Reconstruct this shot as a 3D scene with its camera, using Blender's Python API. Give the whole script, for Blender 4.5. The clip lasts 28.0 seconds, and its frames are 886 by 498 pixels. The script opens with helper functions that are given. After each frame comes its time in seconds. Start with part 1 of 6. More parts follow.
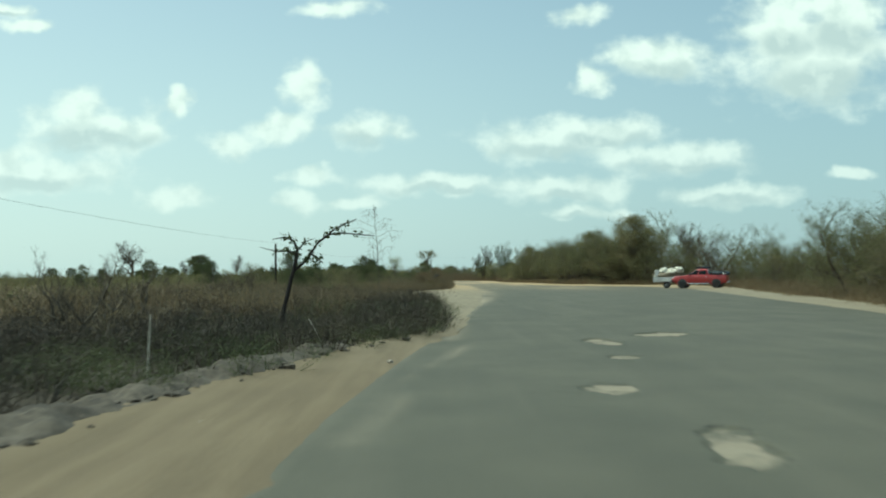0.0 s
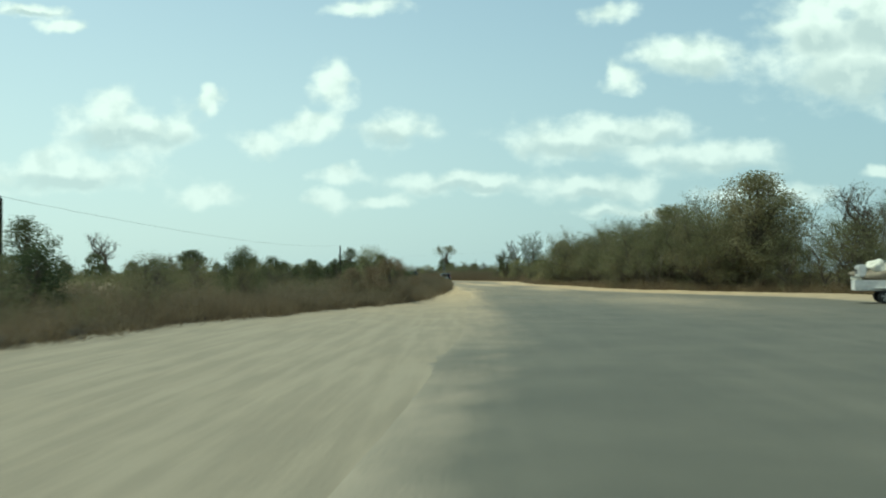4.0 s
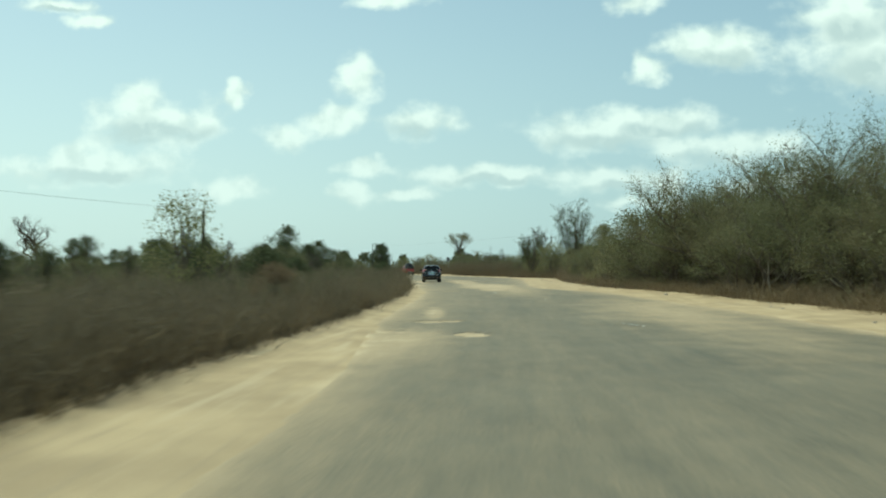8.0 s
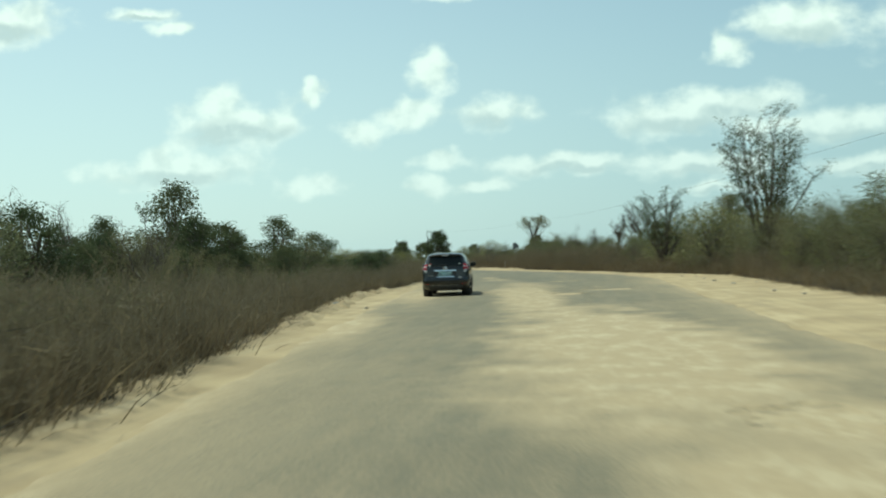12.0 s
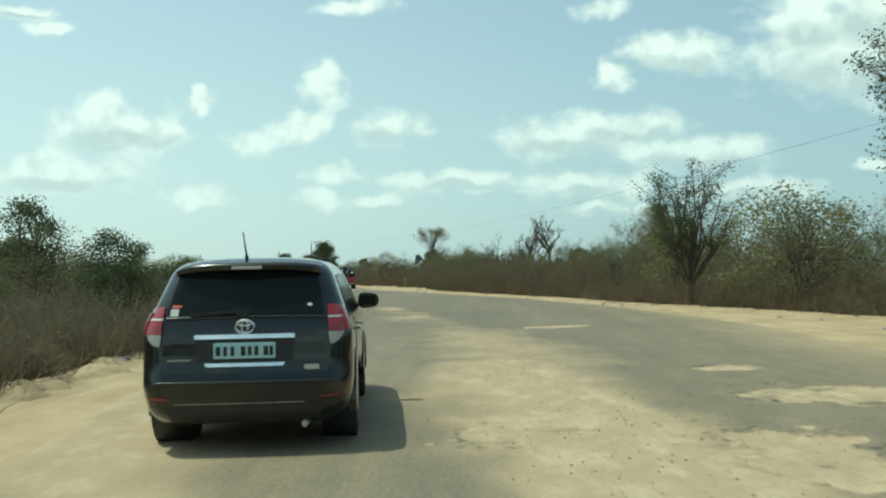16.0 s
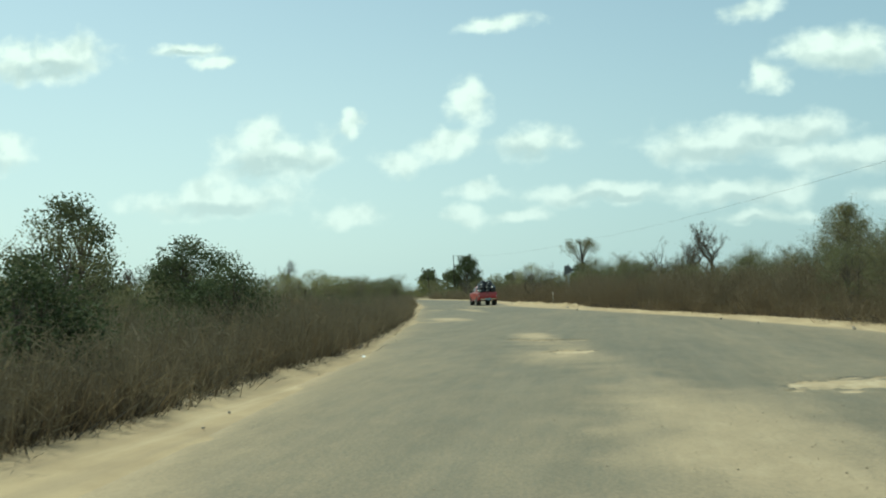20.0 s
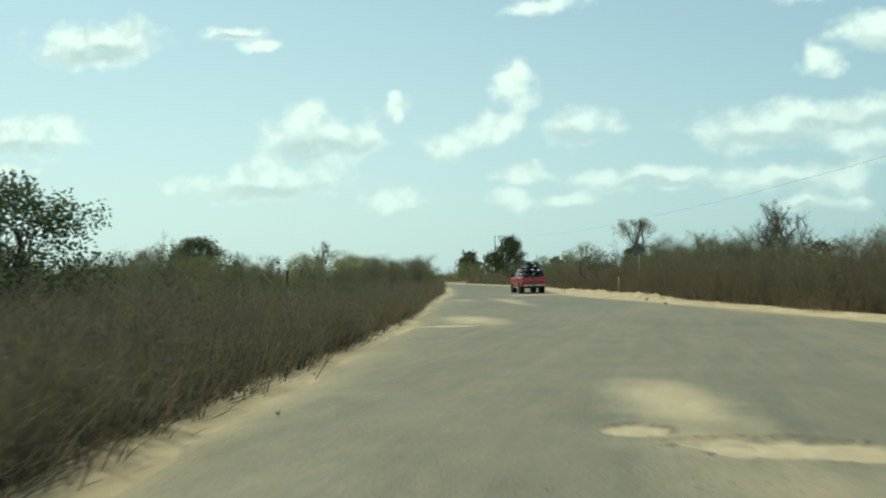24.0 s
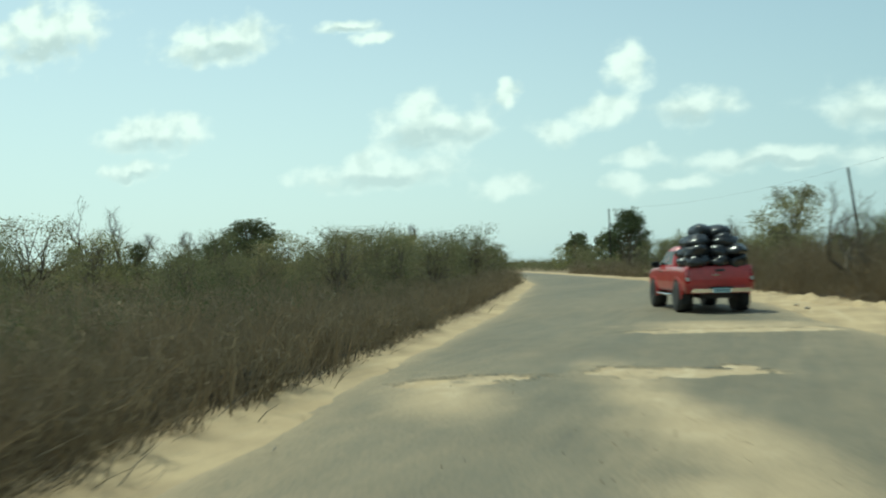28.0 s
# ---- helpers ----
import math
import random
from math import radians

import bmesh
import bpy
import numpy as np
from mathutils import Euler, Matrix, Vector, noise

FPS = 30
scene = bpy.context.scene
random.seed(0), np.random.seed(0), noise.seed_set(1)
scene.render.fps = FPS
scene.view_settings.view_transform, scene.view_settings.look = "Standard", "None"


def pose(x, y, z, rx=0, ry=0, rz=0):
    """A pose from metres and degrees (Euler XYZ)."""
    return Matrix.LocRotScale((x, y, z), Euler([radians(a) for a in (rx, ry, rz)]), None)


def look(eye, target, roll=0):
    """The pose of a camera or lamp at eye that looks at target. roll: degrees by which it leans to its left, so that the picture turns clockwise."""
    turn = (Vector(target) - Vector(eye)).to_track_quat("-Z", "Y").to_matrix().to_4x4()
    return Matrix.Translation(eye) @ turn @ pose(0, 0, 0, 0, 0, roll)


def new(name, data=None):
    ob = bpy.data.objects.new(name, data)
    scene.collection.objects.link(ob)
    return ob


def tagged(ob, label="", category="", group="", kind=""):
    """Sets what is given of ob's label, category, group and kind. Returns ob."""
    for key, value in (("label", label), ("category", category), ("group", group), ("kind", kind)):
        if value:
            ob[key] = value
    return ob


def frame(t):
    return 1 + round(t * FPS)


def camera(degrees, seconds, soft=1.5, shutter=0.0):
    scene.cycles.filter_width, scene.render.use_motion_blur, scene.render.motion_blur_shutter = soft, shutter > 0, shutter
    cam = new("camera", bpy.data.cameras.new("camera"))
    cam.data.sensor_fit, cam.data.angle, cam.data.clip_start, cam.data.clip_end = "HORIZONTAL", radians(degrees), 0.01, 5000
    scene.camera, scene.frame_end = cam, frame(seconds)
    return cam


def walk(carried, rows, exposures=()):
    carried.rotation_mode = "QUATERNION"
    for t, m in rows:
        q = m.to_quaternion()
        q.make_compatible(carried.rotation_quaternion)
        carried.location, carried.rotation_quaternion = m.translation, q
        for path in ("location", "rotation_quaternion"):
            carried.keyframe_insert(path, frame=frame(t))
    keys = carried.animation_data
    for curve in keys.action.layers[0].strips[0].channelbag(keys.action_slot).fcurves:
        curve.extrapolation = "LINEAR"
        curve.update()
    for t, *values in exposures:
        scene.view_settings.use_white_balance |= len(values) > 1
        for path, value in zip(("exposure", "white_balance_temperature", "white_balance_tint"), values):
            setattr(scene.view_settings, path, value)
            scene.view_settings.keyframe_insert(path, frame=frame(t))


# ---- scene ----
PATH = [
    (0.0, 0.00, 0.00, 1.44, 91.80, 0.62, 0.02),
    (0.5, 0.22, 4.60, 1.43, 91.87, 1.00, 2.49),
    (1.0, 0.62, 9.04, 1.40, 91.76, 1.19, 3.20),
    (1.5, 0.93, 14.00, 1.44, 91.82, 1.10, 2.45),
    (2.0, 1.38, 19.08, 1.41, 91.98, 1.03, 1.35),
    (2.5, 2.02, 25.29, 1.42, 92.00, 1.22, 0.85),
    (3.0, 2.50, 31.74, 1.41, 91.94, 0.97, 1.02),
    (3.5, 2.86, 38.37, 1.43, 91.79, 0.56, 1.38),
    (5.5, 4.19, 63.17, 1.43, 91.70, 0.78, 3.97),
    (6.0, 4.50, 69.89, 1.43, 91.65, 0.90, 4.43),
    (6.5, 4.65, 77.19, 1.45, 91.55, 0.81, 4.65),
    (7.0, 4.84, 85.20, 1.44, 91.56, 0.61, 4.72),
    (7.5, 5.05, 93.44, 1.43, 91.49, 0.68, 4.53),
    (8.0, 5.25, 101.74, 1.42, 91.25, 0.34, 3.54),
    (8.5, 5.65, 109.75, 1.42, 90.99, 0.55, 2.83),
    (9.0, 5.71, 117.30, 1.42, 90.75, 1.34, 4.09),
    (9.5, 5.77, 124.14, 1.42, 90.52, 1.54, 6.78),
    (10.0, 5.35, 130.57, 1.41, 90.42, 0.93, 8.27),
    (10.5, 4.97, 136.69, 1.41, 90.38, 0.96, 7.17),
    (11.0, 4.84, 142.14, 1.42, 90.58, 1.18, 5.72),
    (11.5, 4.69, 147.20, 1.38, 90.64, 1.63, 6.38),
    (13.5, 0.80, 164.72, 1.41, 90.91, 0.55, 17.21),
    (14.0, 0.47, 167.48, 1.41, 90.81, 0.15, 11.90),
    (14.5, 0.34, 170.00, 1.43, 91.21, 0.16, 6.86),
    (15.0, 0.59, 173.14, 1.41, 91.10, 0.47, 2.68),
    (15.5, 0.85, 175.49, 1.44, 91.52, 0.63, 0.81),
    (16.0, 0.90, 177.26, 1.50, 91.60, 1.08, 1.45),
    (16.5, 0.88, 179.02, 1.49, 91.55, 1.40, 3.08),
    (17.0, 0.88, 180.42, 1.40, 91.59, 1.27, 4.65),
    (17.5, 0.75, 182.17, 1.44, 91.55, 1.16, 5.91),
    (18.0, 0.66, 183.45, 1.43, 91.46, 1.13, 7.14),
    (18.5, 0.57, 184.69, 1.42, 90.38, 1.68, 8.28),
    (19.0, 0.44, 185.78, 1.42, 90.55, 1.80, 9.36),
    (19.5, 0.29, 186.73, 1.43, 91.72, 1.18, 10.32),
    (20.0, 0.18, 187.78, 1.43, 92.85, 1.82, 11.33),
    (20.5, 0.03, 189.10, 1.43, 91.98, 1.65, 12.17),
    (21.0, -0.20, 190.53, 1.41, 91.57, 1.33, 12.86),
    (21.5, -0.46, 192.34, 1.38, 91.81, 1.30, 13.45),
    (23.5, -1.74, 200.32, 1.42, 91.79, 0.98, 13.47),
    (24.0, -2.34, 204.15, 1.40, 91.83, 1.21, 14.27),
    (24.5, -3.66, 208.52, 1.37, 91.88, 1.20, 15.13),
    (25.0, -4.14, 213.52, 1.44, 91.89, 1.20, 15.45),
    (25.5, -4.65, 217.76, 1.42, 91.71, 0.86, 14.53),
    (26.0, -5.43, 222.01, 1.39, 91.76, 0.89, 13.00),
    (26.5, -6.17, 226.85, 1.40, 91.56, 0.66, 12.36),
    (27.0, -6.98, 232.00, 1.38, 91.47, 1.00, 13.41),
    (27.5, -8.07, 237.55, 1.42, 91.48, 1.92, 17.11),
    (28.0, -9.73, 242.97, 1.45, 91.14, 1.73, 21.84),
]
cam = camera(54.9, 28.0, soft=2.0, shutter=0.42)
walk(cam, [(t, pose(x, y, z, rx, ry, rz)) for t, x, y, z, rx, ry, rz in PATH], exposures=[(0.0, 0.0, 6120, -17), (28.0, 0.0, 6120, -17)])

# ---- sky and sun ----
SUN_ELEVATION, SUN_AZIMUTH = radians(66), radians(-78)     # azimuth from +y, clockwise
SUN_WAY = Vector((math.sin(SUN_AZIMUTH) * math.cos(SUN_ELEVATION), math.cos(SUN_AZIMUTH) * math.cos(SUN_ELEVATION), math.sin(SUN_ELEVATION)))
sun = new("sun", bpy.data.lights.new("sun", "SUN"))
sun.data.energy, sun.data.angle, sun.data.color = 3.3, radians(0.6), (1.0, 0.95, 0.86)
sun.matrix_world = look(SUN_WAY * 100, (0, 0, 0))

# clouds: place and half size, as slopes seen from the road (x / y, z / y)
CLOUDS_LOW = [(-0.429, 0.185, 0.045, 0.038), (-0.390, 0.178, 0.066, 0.024), (-0.481, 0.124, 0.105, 0.022), (-0.307, 0.207, 0.017, 0.015),
              (-0.191, 0.178, 0.034, 0.020), (-0.246, 0.158, 0.031, 0.015), (-0.087, 0.173, 0.050, 0.018), (-0.158, 0.120, 0.030, 0.009),
              (-0.314, 0.092, 0.038, 0.017), (-0.173, 0.089, 0.024, 0.013), (-0.107, 0.086, 0.030, 0.010), (-0.004, 0.108, 0.086, 0.013),
              (0.124, 0.159, 0.078, 0.024), (0.193, 0.165, 0.064, 0.018), (0.282, 0.134, 0.090, 0.018), (0.121, 0.101, 0.026, 0.016),
              (0.179, 0.101, 0.039, 0.014), (-0.852, 0.204, 0.090, 0.025), (-0.890, 0.153, 0.047, 0.013)]
CLOUDS_HIGH = [(-0.163, 0.226, 0.022, 0.026), (0.258, 0.252, 0.054, 0.026), (0.180, 0.232, 0.019, 0.016), (0.445, 0.252, 0.092, 0.058), (0.405, 0.290, 0.045, 0.040), (0.475, 0.300, 0.055, 0.045), (0.162, 0.303, 0.026, 0.013),
               (-0.123, 0.315, 0.040, 0.010), (-0.488, 0.300, 0.028, 0.010), (0.470, 0.117, 0.023, 0.008), (0.337, 0.092, 0.066, 0.013),
               (0.151, 0.097, 0.053, 0.013), (0.170, 0.072, 0.046, 0.009), (-1.056, 0.380, 0.107, 0.046), (-0.734, 0.326, 0.093, 0.028),
               (-0.531, 0.323, 0.042, 0.009)]


class Nodes:
    """Small wrapper to write node trees in few lines."""
    def __init__(self, tree):
        self.tree = tree
        tree.nodes.clear()

    def add(self, kind, inputs=(), **settings):
        node = self.tree.nodes.new(kind)
        if "operation" in settings:
            node.operation = settings["operation"]
        if "use_clamp" in settings:
            node.use_clamp = settings["use_clamp"]
        if "interpolation_type" in settings:
            node.interpolation_type = settings["interpolation_type"]
        if "data_type" in settings:
            node.data_type = settings["data_type"]
        if "attribute_name" in settings:
            node.attribute_name = settings["attribute_name"]
        for key, value in dict(inputs).items():
            if isinstance(value, bpy.types.NodeSocket):
                self.tree.links.new(value, node.inputs[key])
            else:
                node.inputs[key].default_value = value
        return node

    def math(self, op, a, b=0.0, clamp=False):
        return self.add("ShaderNodeMath", {0: a, 1: b}, operation=op, use_clamp=clamp).outputs[0]

    def vec(self, op, a, b=(0, 0, 0)):
        return self.add("ShaderNodeVectorMath", {0: a, 1: b}, operation=op).outputs[0]

    def ramp(self, value, low, high, to_low=0.0, to_high=1.0, smooth=True):
        return self.add("ShaderNodeMapRange", {0: value, 1: low, 2: high, 3: to_low, 4: to_high}, interpolation_type="SMOOTHSTEP" if smooth else "LINEAR").outputs[0]

    def noise(self, vector, scale, detail=4.0, rough=0.55):
        return self.add("ShaderNodeTexNoise", {"Vector": vector, "Scale": scale, "Detail": detail, "Roughness": rough}).outputs[0]

    def mix(self, factor, a, b):
        node = self.add("ShaderNodeMix", data_type="RGBA")
        for socket, value in ((node.inputs[0], factor), (node.inputs[6], a), (node.inputs[7], b)):
            if isinstance(value, bpy.types.NodeSocket):
                self.tree.links.new(value, socket)
            else:
                socket.default_value = (*value, 1.0)[:4] if isinstance(value, tuple) else value
        return node.outputs[2]


def make_sky():
    world = bpy.data.worlds.new("sky")
    world.use_nodes = True
    n = Nodes(world.node_tree)
    sky = n.add("ShaderNodeTexSky")
    sky.sky_type, sky.sun_disc, sky.sun_elevation, sky.sun_rotation = "NISHITA", False, SUN_ELEVATION, SUN_AZIMUTH
    sky.air_density, sky.dust_density, sky.ozone_density = 1.0, 2.2, 1.6
    way = n.add("ShaderNodeTexCoord").outputs["Generated"]
    split = n.add("ShaderNodeSeparateXYZ", {0: way})
    depth = n.math("MAXIMUM", n.math("ABSOLUTE", split.outputs[1]), 0.05)
    flat = n.add("ShaderNodeCombineXYZ", {0: n.math("DIVIDE", split.outputs[0], depth), 1: n.math("DIVIDE", split.outputs[2], depth), 2: 0.0}).outputs[0]
    coarse = n.noise(n.vec("MULTIPLY", flat, (1.0, 1.7, 1.0)), 17.0, 4.0, 0.5)
    warp = n.add("ShaderNodeTexNoise", {"Vector": flat, "Scale": 22.0, "Detail": 3.0}).outputs[1]
    bent = n.vec("ADD", flat, n.vec("MULTIPLY", n.vec("SUBTRACT", warp, (0.5, 0.5, 0.5)), (0.06, 0.034, 0.0)))
    total, under = None, None
    for u, v, a, b in CLOUDS_LOW + CLOUDS_HIGH:
        rel = n.vec("MULTIPLY", n.vec("SUBTRACT", bent, (u, v, 0)), (0.72 / a, 0.72 / b, 0))
        near = n.math("SUBTRACT", 1.0, n.add("ShaderNodeVectorMath", {0: rel}, operation="LENGTH").outputs[1])
        total = near if total is None else n.math("SMOOTH_MAX", total, near)
        if a > 0.04:
            low = n.vec("MULTIPLY", n.vec("SUBTRACT", bent, (u, v - 0.55 * b, 0)), (0.8 / a, 1.5 / b, 0))
            near = n.math("SUBTRACT", 1.0, n.add("ShaderNodeVectorMath", {0: low}, operation="LENGTH").outputs[1])
            under = near if under is None else n.math("MAXIMUM", under, near)
    body = n.math("ADD", total, n.math("MULTIPLY", n.math("SUBTRACT", coarse, 0.5), 1.25))
    puff = n.noise(n.vec("ADD", flat, (0.004, 0.011, 0.3)), 30.0, 4.0, 0.5)
    body = n.math("ADD", body, n.math("MULTIPLY", n.math("SUBTRACT", puff, 0.5), 0.75))
    cover = n.ramp(body, -0.04, 0.66)
    cover = n.math("MULTIPLY", cover, n.ramp(total, -0.45, 0.1))
    shade = n.math("MULTIPLY", n.ramp(under, 0.0, 0.7), n.ramp(puff, 0.28, 0.52))
    cloud = n.mix(n.ramp(n.math("ADD", puff, n.math("MULTIPLY", body, 0.12)), 0.36, 0.66), (5.7, 6.0, 5.95), (7.2, 7.3, 7.1))
    cloud = n.mix(n.math("MULTIPLY", shade, 0.85), cloud, (4.1, 4.6, 4.8))
    haze = n.ramp(split.outputs[2], -0.02, 0.50, 0.82, 0.30)
    glow = n.add("ShaderNodeVectorMath", {0: way, 1: (math.sin(SUN_AZIMUTH), math.cos(SUN_AZIMUTH), 0.25)}, operation="DOT_PRODUCT").outputs[1]
    veil = n.mix(n.ramp(glow, -0.35, 0.85), (3.4, 4.25, 4.75), (5.7, 6.35, 6.45))
    hazy = n.mix(haze, sky.outputs[0], veil)
    colour = n.mix(n.math("MULTIPLY", cover, n.ramp(split.outputs[2], 0.05, 0.24, 0.62, 0.95)), hazy, cloud)
    shine = n.add("ShaderNodeBackground", {"Color": colour, "Strength": 0.14})
    n.tree.links.new(shine.outputs[0], n.add("ShaderNodeOutputWorld").inputs[0])
    scene.world = world


make_sky()


# ---- materials ----
def material(name, paint):
    m = bpy.data.materials.new(name)
    m.use_nodes = True
    n = Nodes(m.node_tree)
    shader = n.add("ShaderNodeBsdfPrincipled")
    out = n.add("ShaderNodeOutputMaterial")
    n.tree.links.new(shader.outputs[0], out.inputs[0])

    def put(**values):
        for key, value in values.items():
            socket = shader.inputs[key.replace("_", " ")]
            if isinstance(value, bpy.types.NodeSocket):
                n.tree.links.new(value, socket)
            else:
                socket.default_value = (*value, 1.0)[:4] if isinstance(value, tuple) else value

    def bump(height, strength, distance):
        node = n.add("ShaderNodeBump", {"Height": height, "Strength": strength, "Distance": distance})
        n.tree.links.new(node.outputs[0], shader.inputs["Normal"])
    paint(n, put, bump)
    return m


def place(n):
    return n.add("ShaderNodeNewGeometry").outputs["Position"]


def asphalt_paint(n, put, bump):
    p = place(n)
    grain = n.noise(p, 55.0, 4.0, 0.7)
    blotch = n.noise(p, 0.45, 5.0)
    streak = n.noise(n.vec("MULTIPLY", p, (1.3, 0.07, 1.0)), 1.0, 4.0)
    base = n.mix(grain, (0.052, 0.051, 0.038), (0.100, 0.096, 0.069))
    base = n.mix(n.math("MULTIPLY", n.ramp(blotch, 0.3, 0.75), 0.4), base, (0.142, 0.131, 0.094))
    base = n.mix(n.math("MULTIPLY", n.ramp(streak, 0.45, 0.8), 0.22), base, (0.18, 0.16, 0.12))
    bent = n.vec("ADD", p, n.vec("MULTIPLY", n.add("ShaderNodeTexNoise", {"Vector": p, "Scale": 1.1, "Detail": 5.0}).outputs[1], (1.6, 1.6, 0.0)))
    split = n.add("ShaderNodeTexVoronoi", {"Vector": n.vec("MULTIPLY", bent, (1.0, 0.55, 0.0)), "Scale": 0.26}, feature="DISTANCE_TO_EDGE").outputs["Distance"]
    crack = n.math("MULTIPLY", n.ramp(split, 0.0015, 0.0045, 1.0, 0.0), n.ramp(blotch, 0.48, 0.56))
    base = n.mix(n.math("MULTIPLY", crack, 0.6), base, (0.035, 0.033, 0.028))
    rim = n.add("ShaderNodeAttribute", attribute_name="rim").outputs["Fac"]
    base = n.mix(n.math("MULTIPLY", n.ramp(rim, 0.2, 0.8), 0.55), base, (0.03, 0.03, 0.028))
    dust = n.add("ShaderNodeAttribute", attribute_name="dust").outputs["Fac"]
    fine = n.noise(n.vec("MULTIPLY", p, (1.0, 0.09, 1.0)), 3.2, 8.0, 0.66)
    speck = n.noise(p, 26.0, 3.0, 0.8)
    drift = n.noise(n.vec("MULTIPLY", p, (1.0, 0.45, 1.0)), 2.6, 6.0, 0.68)
    film = n.ramp(n.math("ADD", dust, n.math("ADD", n.math("MULTIPLY", n.math("SUBTRACT", fine, 0.5), 0.25), n.math("ADD", n.math("MULTIPLY", n.math("SUBTRACT", drift, 0.5), 0.26), n.math("MULTIPLY", n.math("SUBTRACT", speck, 0.5), 0.7)))), 0.16, 0.92)
    sand = n.mix(n.noise(p, 9.0, 5.0), (0.325, 0.243, 0.147), (0.438, 0.333, 0.201))
    sand = n.mix(n.math("MULTIPLY", n.math("MULTIPLY", n.ramp(drift, 0.45, 0.65), n.ramp(dust, 0.55, 1.0)), 0.7), sand, (0.50, 0.40, 0.262))
    sand = n.mix(n.math("MULTIPLY", n.ramp(speck, 0.58, 0.7), 0.5), sand, (0.24, 0.20, 0.15))
    grit = n.noise(p, 60.0, 2.0, 0.5)
    sand = n.mix(n.math("MULTIPLY", n.ramp(grit, 0.60, 0.70), n.ramp(drift, 0.42, 0.62, 0.1, 0.55)), sand, (0.17, 0.138, 0.098))
    along = n.add("ShaderNodeSeparateXYZ", {0: p}).outputs[1]
    sand = n.mix(n.ramp(along, 40.0, 110.0, 0.75, 0.0), sand, (0.20, 0.185, 0.15))
    put(Base_Color=n.mix(film, base, sand), Roughness=n.math("ADD", n.math("MULTIPLY", film, 0.18), 0.72), Specular_IOR_Level=0.3)
    bump(n.math("ADD", grain, n.math("MULTIPLY", drift, 2.5)), 0.5, 0.016)


def sand_paint(n, put, bump):
    p = place(n)
    wide, fine = n.noise(p, 0.7, 5.0), n.noise(p, 14.0, 6.0, 0.7)
    rut = n.noise(n.vec("MULTIPLY", p, (3.0, 0.22, 1.0)), 1.0, 5.0)
    base = n.mix(n.ramp(wide, 0.3, 0.7), (0.325, 0.240, 0.140), (0.440, 0.332, 0.195))
    base = n.mix(n.math("MULTIPLY", n.ramp(rut, 0.5, 0.7), 0.45), base, (0.27, 0.208, 0.135))
    base = n.mix(n.math("MULTIPLY", n.ramp(rut, 0.28, 0.48, 1.0, 0.0), 0.55), base, (0.50, 0.395, 0.255))
    base = n.mix(n.math("MULTIPLY", n.ramp(fine, 0.55, 0.75), 0.45), base, (0.235, 0.188, 0.13))
    along = n.add("ShaderNodeSeparateXYZ", {0: p}).outputs[1]
    packed = n.ramp(n.math("ADD", along, n.math("MULTIPLY", wide, 14.0)), 70.0, 125.0, 0.85, 0.0)
    brown = n.mix(n.ramp(rut, 0.3, 0.7), (0.10, 0.080, 0.054), (0.155, 0.124, 0.083))
    gravel = n.mix(n.ramp(rut, 0.3, 0.7), (0.165, 0.148, 0.112), (0.235, 0.208, 0.155))
    base = n.mix(packed, base, n.mix(n.ramp(along, 10.0, 34.0), brown, gravel))
    put(Base_Color=base, Roughness=0.93, Specular_IOR_Level=0.2)
    bump(n.math("ADD", n.math("MULTIPLY", fine, 0.6), rut), 0.6, 0.04)


def soil_paint(n, put, bump):
    p = place(n)
    wide, fine = n.noise(p, 0.35, 6.0), n.noise(p, 7.0, 6.0, 0.7)
    base = n.mix(n.ramp(wide, 0.35, 0.65), (0.17, 0.125, 0.075), (0.26, 0.20, 0.13))
    base = n.mix(n.math("MULTIPLY", n.ramp(fine, 0.45, 0.7), 0.6), base, (0.10, 0.075, 0.05))
    burn = n.add("ShaderNodeVectorMath", {0: n.vec("MULTIPLY", n.vec("SUBTRACT", p, (-9.0, 11.0, 0.0)), (0.11, 0.075, 0.0))}, operation="LENGTH").outputs[1]
    base = n.mix(n.ramp(n.math("ADD", burn, n.math("MULTIPLY", wide, 0.5)), 0.9, 1.4, 0.85, 0.0), base, (0.045, 0.042, 0.036))
    put(Base_Color=base, Roughness=0.95, Specular_IOR_Level=0.15)
    bump(fine, 0.8, 0.08)


def plant(name, dark, light, odd, through_light=0.3):
    """Leaves or dry stalks: every piece has its own tint, and light comes through."""
    def paint(n, put, bump):
        island = n.add("ShaderNodeNewGeometry").outputs["Random Per Island"]
        whole = n.add("ShaderNodeObjectInfo").outputs["Random"]
        wide = n.noise(place(n), 0.55, 3.0)
        base = n.mix(island, dark, light)
        base = n.mix(n.math("MULTIPLY", n.ramp(n.math("ADD", wide, n.math("MULTIPLY", whole, 0.25)), 0.5, 0.85), 0.75), base, odd)
        put(Base_Color=base, Roughness=0.75, Specular_IOR_Level=0.25)
        shader, out = n.tree.nodes["Principled BSDF"], n.tree.nodes["Material Output"]
        thin = n.add("ShaderNodeBsdfTranslucent", {"Color": base})
        both = n.add("ShaderNodeMixShader", {0: through_light, 1: shader.outputs[0], 2: thin.outputs[0]})
        n.tree.links.new(both.outputs[0], out.inputs[0])
    return material(name, paint)


